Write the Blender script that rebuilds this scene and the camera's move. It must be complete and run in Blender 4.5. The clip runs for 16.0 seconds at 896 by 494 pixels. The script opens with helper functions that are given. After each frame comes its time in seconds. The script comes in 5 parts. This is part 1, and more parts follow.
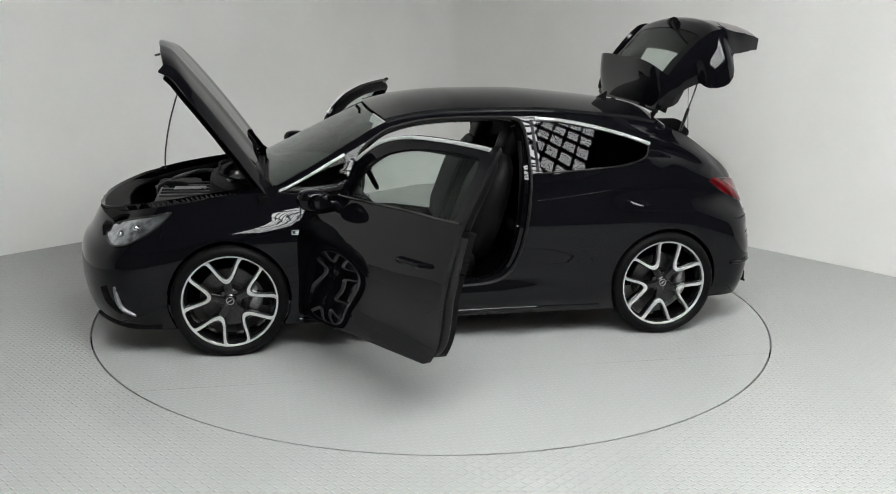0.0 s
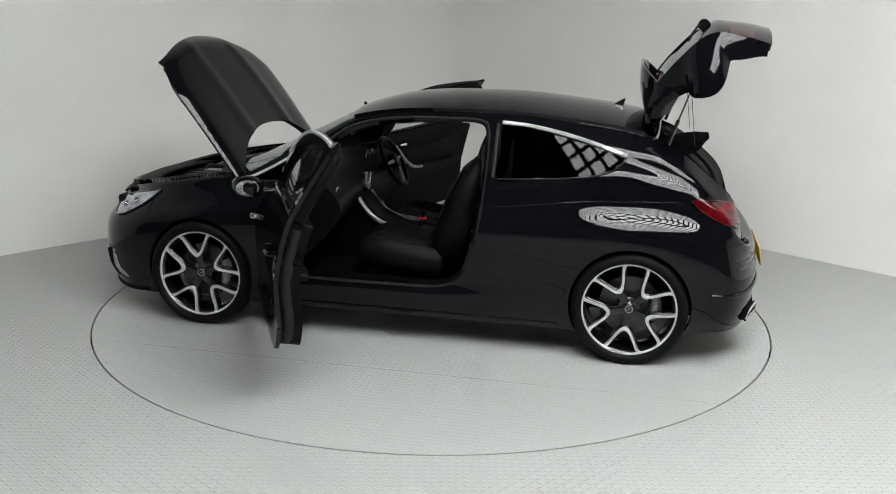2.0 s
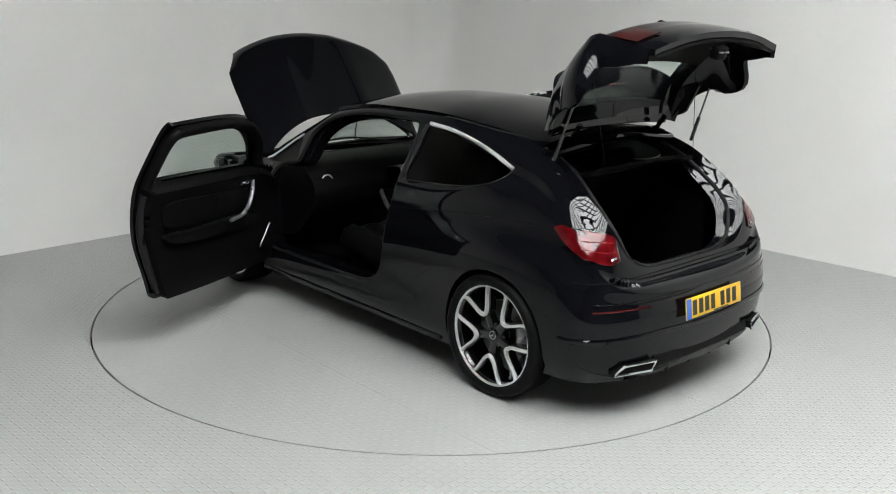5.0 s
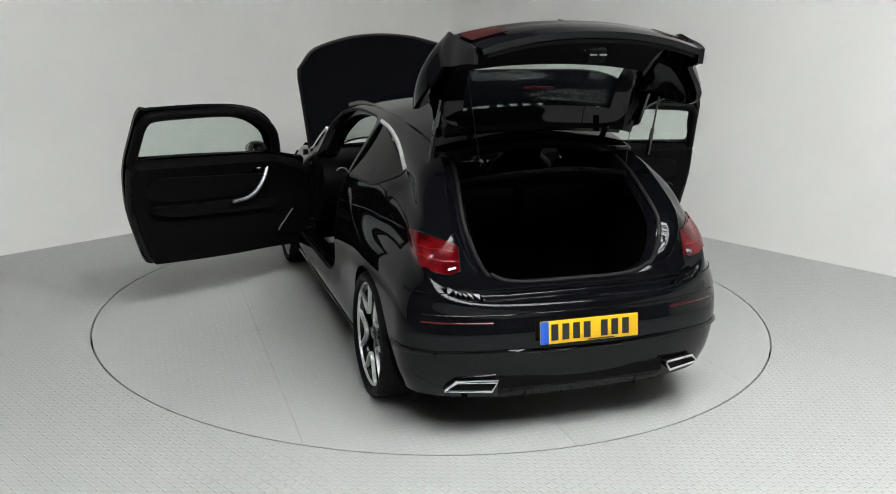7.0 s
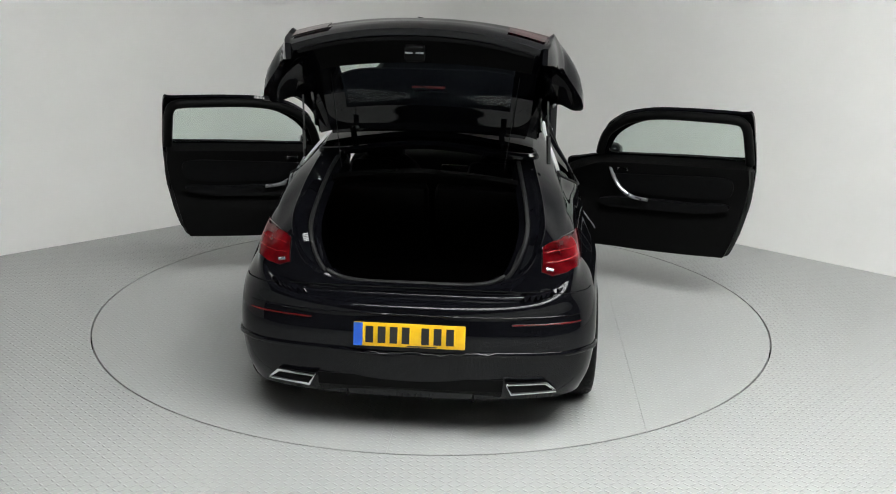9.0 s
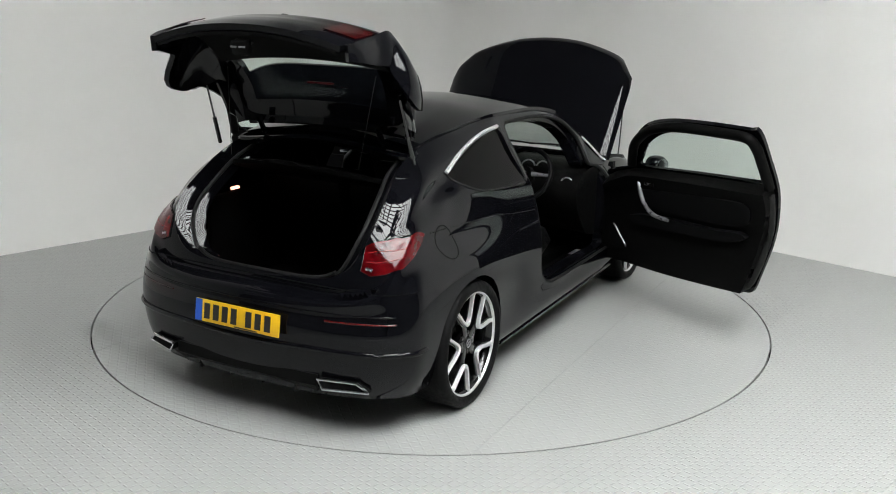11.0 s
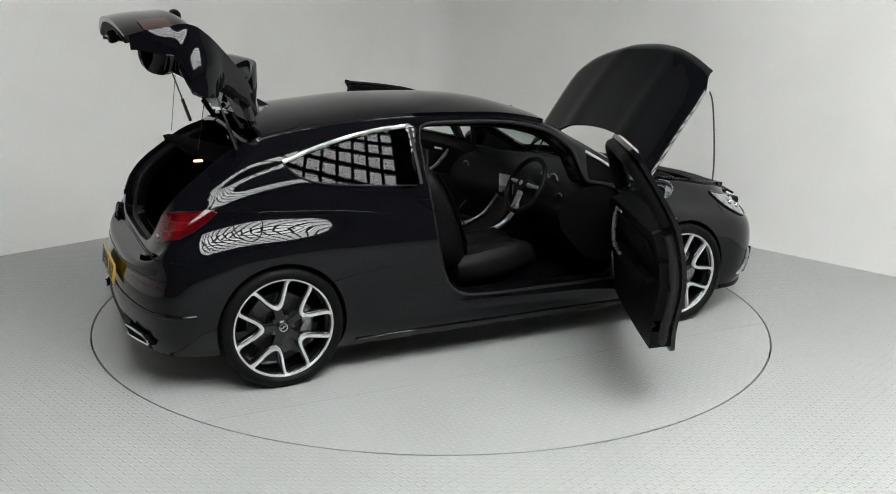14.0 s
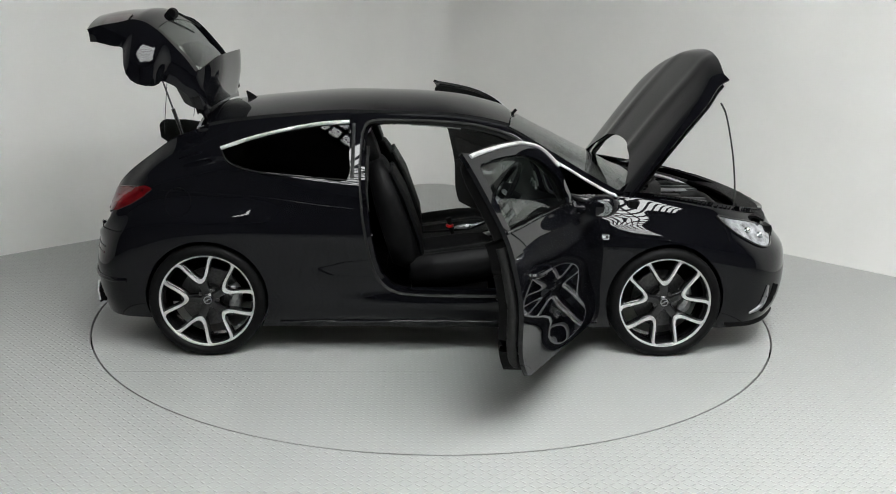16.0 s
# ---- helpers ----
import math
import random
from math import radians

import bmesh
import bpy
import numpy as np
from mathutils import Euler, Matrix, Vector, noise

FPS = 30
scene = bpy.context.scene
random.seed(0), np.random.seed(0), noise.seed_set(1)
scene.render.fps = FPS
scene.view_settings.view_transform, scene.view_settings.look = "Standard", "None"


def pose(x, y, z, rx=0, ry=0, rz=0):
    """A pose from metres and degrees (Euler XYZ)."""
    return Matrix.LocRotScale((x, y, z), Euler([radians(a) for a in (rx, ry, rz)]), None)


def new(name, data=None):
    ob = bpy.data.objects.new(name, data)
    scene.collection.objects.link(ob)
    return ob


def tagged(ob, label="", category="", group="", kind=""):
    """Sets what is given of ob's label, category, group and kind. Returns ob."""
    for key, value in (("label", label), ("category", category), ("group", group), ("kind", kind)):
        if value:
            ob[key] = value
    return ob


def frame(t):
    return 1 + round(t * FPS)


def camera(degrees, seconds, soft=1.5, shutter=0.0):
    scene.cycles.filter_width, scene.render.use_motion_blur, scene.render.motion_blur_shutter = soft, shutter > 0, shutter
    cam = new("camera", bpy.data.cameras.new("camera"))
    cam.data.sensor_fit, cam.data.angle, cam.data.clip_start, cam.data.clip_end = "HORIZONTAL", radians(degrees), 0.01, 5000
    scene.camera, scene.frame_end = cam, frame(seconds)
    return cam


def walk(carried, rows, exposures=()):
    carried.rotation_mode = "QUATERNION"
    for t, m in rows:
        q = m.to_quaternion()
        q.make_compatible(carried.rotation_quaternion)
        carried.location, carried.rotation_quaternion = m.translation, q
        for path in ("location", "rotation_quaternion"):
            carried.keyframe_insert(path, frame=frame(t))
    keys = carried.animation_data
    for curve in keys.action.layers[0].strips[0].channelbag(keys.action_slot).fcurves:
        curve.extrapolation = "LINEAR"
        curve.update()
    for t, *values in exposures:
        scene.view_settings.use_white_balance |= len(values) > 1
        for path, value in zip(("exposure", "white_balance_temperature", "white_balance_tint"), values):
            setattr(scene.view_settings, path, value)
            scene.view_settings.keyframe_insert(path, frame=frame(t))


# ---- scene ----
import functools

from mathutils.geometry import delaunay_2d_cdt

cam = camera(51.92, 16.0, soft=1.0)
CAM = pose(0, -6.121, 2.048, 90 - 14.974, 0, -0.916) @ pose(0, 0, 0, 0, 0, 1.176)
walk(cam, [(0, CAM), (16, CAM)])

# ---- light: daylight through glazed panels in the roof ----
world = bpy.data.worlds.new("world")
scene.world = world
world.use_nodes = True
world.node_tree.nodes["Background"].inputs[0].default_value = (0.75, 0.8, 0.9, 1)
world.node_tree.nodes["Background"].inputs[1].default_value = 0.05
scene.view_settings.exposure = 0.0
PANE_LIGHT = 24.3
R_TABLE = 2.242
TABLE_X, TABLE_Y = 0.004, 0.02


# ---- materials ----
def material(name, color, rough=0.5, metal=0.0, coat=0.0, vary=0.0, scale=40.0, bump=0.0, bump_scale=200.0, trans=0.0, emit=0.0, spec=0.5, coat_ior=1.5):
    m = bpy.data.materials.new(name)
    m.use_nodes = True
    nt = m.node_tree
    b = nt.nodes["Principled BSDF"]
    b.inputs["Base Color"].default_value = (*color, 1)
    b.inputs["Roughness"].default_value = rough
    b.inputs["Metallic"].default_value = metal
    b.inputs["Coat Weight"].default_value = coat
    b.inputs["Coat Roughness"].default_value = 0.015
    b.inputs["Coat IOR"].default_value = coat_ior
    b.inputs["Transmission Weight"].default_value = trans
    b.inputs["Specular IOR Level"].default_value = spec
    if emit:
        b.inputs["Emission Color"].default_value = (*color, 1)
        b.inputs["Emission Strength"].default_value = emit
    tc = nt.nodes.new("ShaderNodeTexCoord")
    if vary:
        n = nt.nodes.new("ShaderNodeTexNoise")
        n.inputs["Scale"].default_value = scale
        n.inputs["Detail"].default_value = 6
        nt.links.new(tc.outputs["Object"], n.inputs["Vector"])
        r = nt.nodes.new("ShaderNodeMapRange")
        r.inputs["From Min"].default_value, r.inputs["From Max"].default_value = 0.3, 0.7
        r.inputs["To Min"].default_value, r.inputs["To Max"].default_value = 1 - vary, 1 + vary
        nt.links.new(n.outputs["Fac"], r.inputs["Value"])
        mul = nt.nodes.new("ShaderNodeVectorMath")
        mul.operation = "SCALE"
        mul.inputs[0].default_value = color
        nt.links.new(r.outputs["Result"], mul.inputs["Scale"])
        nt.links.new(mul.outputs["Vector"], b.inputs["Base Color"])
        r2 = nt.nodes.new("ShaderNodeMapRange")
        r2.inputs["From Min"].default_value, r2.inputs["From Max"].default_value = 0.3, 0.7
        r2.inputs["To Min"].default_value, r2.inputs["To Max"].default_value = max(0, rough * (1 - vary)), min(1, rough * (1 + vary))
        nt.links.new(n.outputs["Fac"], r2.inputs["Value"])
        nt.links.new(r2.outputs["Result"], b.inputs["Roughness"])
    if bump:
        n2 = nt.nodes.new("ShaderNodeTexNoise")
        n2.inputs["Scale"].default_value = bump_scale
        n2.inputs["Detail"].default_value = 3
        nt.links.new(tc.outputs["Object"], n2.inputs["Vector"])
        bp = nt.nodes.new("ShaderNodeBump")
        bp.inputs["Strength"].default_value = bump
        bp.inputs["Distance"].default_value = 0.002
        nt.links.new(n2.outputs["Fac"], bp.inputs["Height"])
        nt.links.new(bp.outputs["Normal"], b.inputs["Normal"])
    return m


def tread_plate(name, color, depth):
    """Grey-painted tread plate: short raised bars, turned by ninety degrees from cell to cell."""
    m = material(name, color, 0.3)
    nt = m.node_tree
    b = nt.nodes["Principled BSDF"]

    def math_(op, a, c=None):
        n = nt.nodes.new("ShaderNodeMath")
        n.operation = op
        for i, q in enumerate((a, c)):
            if q is None:
                continue
            if isinstance(q, (int, float)):
                n.inputs[i].default_value = q
            else:
                nt.links.new(q, n.inputs[i])
        return n.outputs[0]

    tc = nt.nodes.new("ShaderNodeTexCoord")
    sep = nt.nodes.new("ShaderNodeSeparateXYZ")
    nt.links.new(tc.outputs["Object"], sep.inputs[0])
    pitch = 0.036
    gx, gy = math_("DIVIDE", sep.outputs[0], pitch), math_("DIVIDE", sep.outputs[1], pitch)
    fx, fy = math_("SUBTRACT", math_("FRACT", gx), 0.5), math_("SUBTRACT", math_("FRACT", gy), 0.5)
    par = math_("FLOORED_MODULO", math_("ADD", math_("FLOOR", gx), math_("FLOOR", gy)), 2.0)
    sign = math_("SUBTRACT", math_("MULTIPLY", par, 2.0), 1.0)
    a = math_("ADD", fx, math_("MULTIPLY", fy, sign))
    c = math_("SUBTRACT", fx, math_("MULTIPLY", fy, sign))
    d = math_("SQRT", math_("ADD", math_("POWER", math_("MULTIPLY", a, 1.35), 2.0), math_("POWER", math_("MULTIPLY", c, 4.6), 2.0)))
    h = math_("MAXIMUM", math_("SUBTRACT", 1.0, d), 0.0)
    h = math_("POWER", h, 0.6)
    bp = nt.nodes.new("ShaderNodeBump")
    bp.inputs["Strength"].default_value = 1.0
    bp.inputs["Distance"].default_value = depth
    nt.links.new(h, bp.inputs["Height"])
    nt.links.new(bp.outputs["Normal"], b.inputs["Normal"])
    n = nt.nodes.new("ShaderNodeTexNoise")
    n.inputs["Scale"].default_value, n.inputs["Detail"].default_value = 0.9, 2
    nt.links.new(tc.outputs["Object"], n.inputs["Vector"])
    r = nt.nodes.new("ShaderNodeMapRange")
    r.inputs["From Min"].default_value, r.inputs["From Max"].default_value = 0.3, 0.7
    r.inputs["To Min"].default_value, r.inputs["To Max"].default_value = 0.97, 1.02
    nt.links.new(n.outputs["Fac"], r.inputs["Value"])
    mul = nt.nodes.new("ShaderNodeVectorMath")
    mul.operation = "SCALE"
    mul.inputs[0].default_value = color
    nt.links.new(r.outputs["Result"], mul.inputs["Scale"])
    nt.links.new(mul.outputs["Vector"], b.inputs["Base Color"])
    r2 = nt.nodes.new("ShaderNodeMapRange")
    r2.inputs["To Min"].default_value, r2.inputs["To Max"].default_value = 0.27, 0.36
    nt.links.new(n.outputs["Fac"], r2.inputs["Value"])
    nt.links.new(r2.outputs["Result"], b.inputs["Roughness"])
    return m


def glass_material(name, color, keep, gloss=0.016, tint=0.8):
    """Thin tinted glass: keep is the share of light that passes."""
    m = bpy.data.materials.new(name)
    m.use_nodes = True
    nt = m.node_tree
    nt.nodes.clear()
    out = nt.nodes.new("ShaderNodeOutputMaterial")
    tr = nt.nodes.new("ShaderNodeBsdfTransparent")
    tr.inputs["Color"].default_value = (color[0] * keep, color[1] * keep, color[2] * keep, 1)
    gl = nt.nodes.new("ShaderNodeBsdfGlossy")
    gl.inputs["Color"].default_value = (tint, tint, tint, 1)
    gl.inputs["Roughness"].default_value = 0.01
    lw = nt.nodes.new("ShaderNodeLayerWeight")
    lw.inputs["Blend"].default_value = 0.5
    pw = nt.nodes.new("ShaderNodeMath")
    pw.operation = "POWER"
    pw.inputs[1].default_value = 5.0
    nt.links.new(lw.outputs["Facing"], pw.inputs[0])
    fr = nt.nodes.new("ShaderNodeMath")
    fr.operation = "MULTIPLY_ADD"
    fr.inputs[1].default_value, fr.inputs[2].default_value = 0.98, gloss
    nt.links.new(pw.outputs[0], fr.inputs[0])
    mix = nt.nodes.new("ShaderNodeMixShader")
    nt.links.new(fr.outputs[0], mix.inputs[0])
    nt.links.new(tr.outputs[0], mix.inputs[1])
    nt.links.new(gl.outputs[0], mix.inputs[2])
    nt.links.new(mix.outputs[0], out.inputs[0])
    return m


PAINT = material("black_paint", (0.003, 0.0031, 0.0042), 0.35, 0.0, 1.0, vary=0.25, scale=900, spec=0.0, coat_ior=1.35)
GLOSS_BLACK = material("gloss_black_trim", (0.008, 0.008, 0.008), 0.12, 0.0, 0.6)
RUBBER = material("rubber", (0.006, 0.006, 0.006), 0.6, vary=0.3, scale=60, bump=0.3, bump_scale=300, spec=0.3)
TYRE = material("tyre_rubber", (0.003, 0.003, 0.0032), 0.6, vary=0.3, scale=50, bump=0.3, bump_scale=160, spec=0.12)
PLASTIC = material("black_plastic", (0.003, 0.003, 0.003), 0.5, vary=0.2, scale=80, bump=0.4, bump_scale=500, spec=0.07)
LEATHER = material("black_leather", (0.004, 0.004, 0.0043), 0.45, vary=0.25, scale=30, bump=0.5, bump_scale=350, spec=0.09)
CARPET = material("black_carpet", (0.0025, 0.0025, 0.0025), 0.95, vary=0.3, scale=200, bump=0.8, bump_scale=700, spec=0.04)
HEADLINER = material("dark_headliner", (0.012, 0.012, 0.0125), 0.9, vary=0.1, scale=120, spec=0.1)
CHROME = material("chrome", (0.75, 0.76, 0.77), 0.09, 1.0, vary=0.15, scale=20)
BRIGHT_TRIM = material("bright_anodised_trim", (0.78, 0.785, 0.79), 0.3, 0.55, vary=0.08, scale=20)
SATIN = material("satin_silver", (0.3, 0.3, 0.31), 0.3, 0.7, vary=0.15, scale=40)
MACHINED = material("machined_alloy", (0.62, 0.62, 0.62), 0.34, 0.45, vary=0.1, scale=90)
RIM_BLACK = material("black_alloy", (0.005, 0.005, 0.0055), 0.22, 0.3, 0.5)
STEEL = material("brake_steel", (0.09, 0.09, 0.09), 0.4, 1.0, vary=0.3, scale=60)
RED = material("red_trim", (0.4, 0.008, 0.008), 0.35)
RED_DARK = material("dark_red_reflector", (0.06, 0.002, 0.003), 0.2)
GLASS = glass_material("green_tinted_glass", (0.93, 0.98, 0.955), 0.96)
DARK_GLASS = glass_material("dark_privacy_glass", (0.9, 0.96, 0.93), 0.1, 0.016, 0.5)
LAMP_RED = material("red_lamp_lens", (0.075, 0.001, 0.0025), 0.15, 0.0, 0.4, vary=0.6, scale=14, spec=0.3, coat_ior=1.35)
LAMP_SMOKE = material("smoked_lamp_lens", (0.03, 0.001, 0.0015), 0.12, 0.0, 0.4, vary=0.4, scale=20, coat_ior=1.35)
LAMP_BLADE = material("lamp_blade_red", (0.2, 0.004, 0.006), 0.25, 0.0, 0.4)
MIRROR = material("mirror_glass", (0.55, 0.57, 0.58), 0.03, 1.0)
LAMP_CLEAR = material("lamp_reflector", (0.42, 0.43, 0.46), 0.16, 0.9, 0.6, vary=0.7, scale=22)
PLATE_YELLOW = material("plate_yellow", (0.72, 0.42, 0.01), 0.35, vary=0.06, scale=30)
PLATE_BLUE = material("plate_blue", (0.02, 0.10, 0.5), 0.35)
BOOT_GLOW = material("lit_lamp_lens", (1.0, 0.42, 0.3), 0.4, emit=3.0)
INK = material("plate_ink", (0.012, 0.012, 0.012), 0.5)
ENGINE = material("engine_plastic", (0.03, 0.03, 0.032), 0.4, vary=0.3, scale=40)
ALU = material("cast_aluminium", (0.4, 0.4, 0.4), 0.4, 0.9, vary=0.3, scale=50)
WALL = material("white_wall_paint", (0.86, 0.85, 0.825), 0.65, vary=0.025, scale=1.2, bump=0.05, bump_scale=60)
CEILING = material("ceiling_paint", (0.14, 0.14, 0.14), 0.8, vary=0.05, scale=2)
HALL = material("dark_hall_wall", (0.08, 0.08, 0.082), 0.8, vary=0.1, scale=2)
FRAME = material("dark_glazing_bar", (0.03, 0.03, 0.03), 0.5)
PANE = material("daylit_pane", (0.965, 0.99, 0.985), 0.5, emit=PANE_LIGHT)
FLOOR = tread_plate("grey_tread_plate", (0.352, 0.357, 0.346), 0.0042)
TABLE = tread_plate("turntable_plate", (0.348, 0.353, 0.342), 0.0014)
GAP = material("dark_gap", (0.004, 0.004, 0.004), 0.9, spec=0.1)


# ---- mesh helpers ----
def mesh_ob(name, verts, faces, mat, parent=None, label="", normals=None, smooth=True, sharp=None):
    me = bpy.data.meshes.new(name)
    me.from_pydata([tuple(map(float, v)) for v in verts], [], [tuple(map(int, f)) for f in faces])
    me.materials.append(mat)
    if smooth:
        me.polygons.foreach_set("use_smooth", [True] * len(me.polygons))
        if sharp:
            me.set_sharp_from_angle(angle=radians(sharp))
    if normals is not None:
        me.normals_split_custom_set_from_vertices([tuple(map(float, n)) for n in normals])
    me.update()
    ob = new(name, me)
    if parent:
        ob.parent = parent
    if label:
        tagged(ob, label)
    return ob


def part(name, bm, mat, parent=None, label="", sharp=40):
    """Links a bmesh as one mesh object under a thing or a part."""
    me = bpy.data.meshes.new(name)
    bmesh.ops.recalc_face_normals(bm, faces=bm.faces)
    bm.to_mesh(me)
    bm.free()
    me.materials.append(mat)
    if sharp:
        me.polygons.foreach_set("use_smooth", [True] * len(me.polygons))
        me.set_sharp_from_angle(angle=radians(sharp))
    ob = new(name, me)
    if parent:
        ob.parent = parent
    if label:
        tagged(ob, label)
    return ob


def box(bm, c, s, m=None, bevel=0.0):
    r = bmesh.ops.create_cube(bm, size=1)
    vs = r["verts"]
    for v in vs:
        v.co = Vector((c[0] + v.co.x * s[0], c[1] + v.co.y * s[1], c[2] + v.co.z * s[2]))
    if bevel:
        es = list({e for v in vs for e in v.link_edges})
        k = bmesh.ops.bevel(bm, geom=es, offset=bevel, segments=2, affect="EDGES", profile=0.5)
        vs = list({v for f in k["faces"] for v in f.verts} | {v for v in vs if v.is_valid})
    if m:
        for v in vs:
            v.co = m @ v.co
    return vs


def disc(bm, c, r, depth, axis="y", seg=48, r2=None):
    rot = {"y": Matrix.Rotation(radians(90), 4, "X"), "x": Matrix.Rotation(radians(90), 4, "Y"), "z": Matrix.Identity(4)}[axis]
    return bmesh.ops.create_cone(bm, cap_ends=True, segments=seg, radius1=r, radius2=r if r2 is None else r2, depth=depth,
                                 matrix=Matrix.Translation(c) @ rot)["verts"]


def tube(bm, pts, r, seg=8, closed=False):
    """A round bar along a line of points."""
    pts = [Vector(p) for p in pts]
    rings = []
    n = len(pts)
    up = Vector((0.13, 0.31, 0.94)).normalized()
    for i, p in enumerate(pts):
        a = pts[(i - 1) % n] if closed or i else p
        b = pts[(i + 1) % n] if closed or i < n - 1 else p
        d = (b - a).normalized()
        s = d.cross(up)
        s = s.normalized() if s.length > 1e-4 else d.orthogonal().normalized()
        t = s.cross(d)
        rr = r[i] if isinstance(r, (list, tuple)) else r
        rings.append([bm.verts.new(p + (s * math.cos(q) + t * math.sin(q)) * rr) for q in [2 * math.pi * k / seg for k in range(seg)]])
    for i in range(n if closed else n - 1):
        A, B = rings[i], rings[(i + 1) % n]
        for k in range(seg):
            bm.faces.new((A[k], A[(k + 1) % seg], B[(k + 1) % seg], B[k]))
    if not closed:
        bm.faces.new(rings[0][::-1])
        bm.faces.new(rings[-1])


def smooth_line(pts, n=8, closed=False):
    """A Catmull-Rom line through the points."""
    p = [np.array(q, float) for q in pts]
    m = len(p)
    out = []
    for i in range(m if closed else m - 1):
        a = p[(i - 1) % m] if closed or i else p[0]
        b, c = p[i], p[(i + 1) % m]
        d = p[(i + 2) % m] if closed or i < m - 2 else p[-1]
        for k in range(n):
            t = k / n
            out.append(0.5 * (2 * b + (c - a) * t + (2 * a - 5 * b + 4 * c - d) * t * t + (3 * b - a - 3 * c + d) * t ** 3))
    if not closed:
        out.append(p[-1])
    return out


def grid_mesh(P):
    """Vertices and faces of a grid of points P[i][j]."""
    n, m = P.shape[:2]
    v = P.reshape(-1, 3)
    f = [(i * m + j, i * m + j + 1, (i + 1) * m + j + 1, (i + 1) * m + j) for i in range(n - 1) for j in range(m - 1)]
    return v, f


def thick(P, t):
    """A closed shell from a grid of points: P and the same moved by t along its normals."""
    du = np.gradient(P, axis=0)
    dv = np.gradient(P, axis=1)
    N = np.cross(du, dv)
    N /= np.linalg.norm(N, axis=2, keepdims=True) + 1e-12
    Q = P + N * t
    n, m = P.shape[:2]
    v = np.concatenate([P.reshape(-1, 3), Q.reshape(-1, 3)])
    k = n * m
    _, f = grid_mesh(P)
    f = f + [tuple(k + i for i in q[::-1]) for q in f]
    rim = [(i, 0) for i in range(n)] + [(n - 1, j) for j in range(1, m)] + [(i, m - 1) for i in range(n - 2, -1, -1)] + [(0, j) for j in range(m - 2, 0, -1)]
    idx = [i * m + j for i, j in rim]
    for a, b in zip(idx, idx[1:] + idx[:1]):
        f.append((b, a, a + k, b + k))
    return v, f


def shell(name, P, t, mat, parent, label="", M=None, sharp=35):
    v, f = thick(P, t)
    if M is not None:
        v = np.array([M @ Vector(q) for q in v])
    bm = bmesh.new()
    vs = [bm.verts.new(q) for q in v]
    for q in f:
        try:
            bm.faces.new([vs[i] for i in q])
        except ValueError:
            pass
    return part(name, bm, mat, parent, label, sharp)


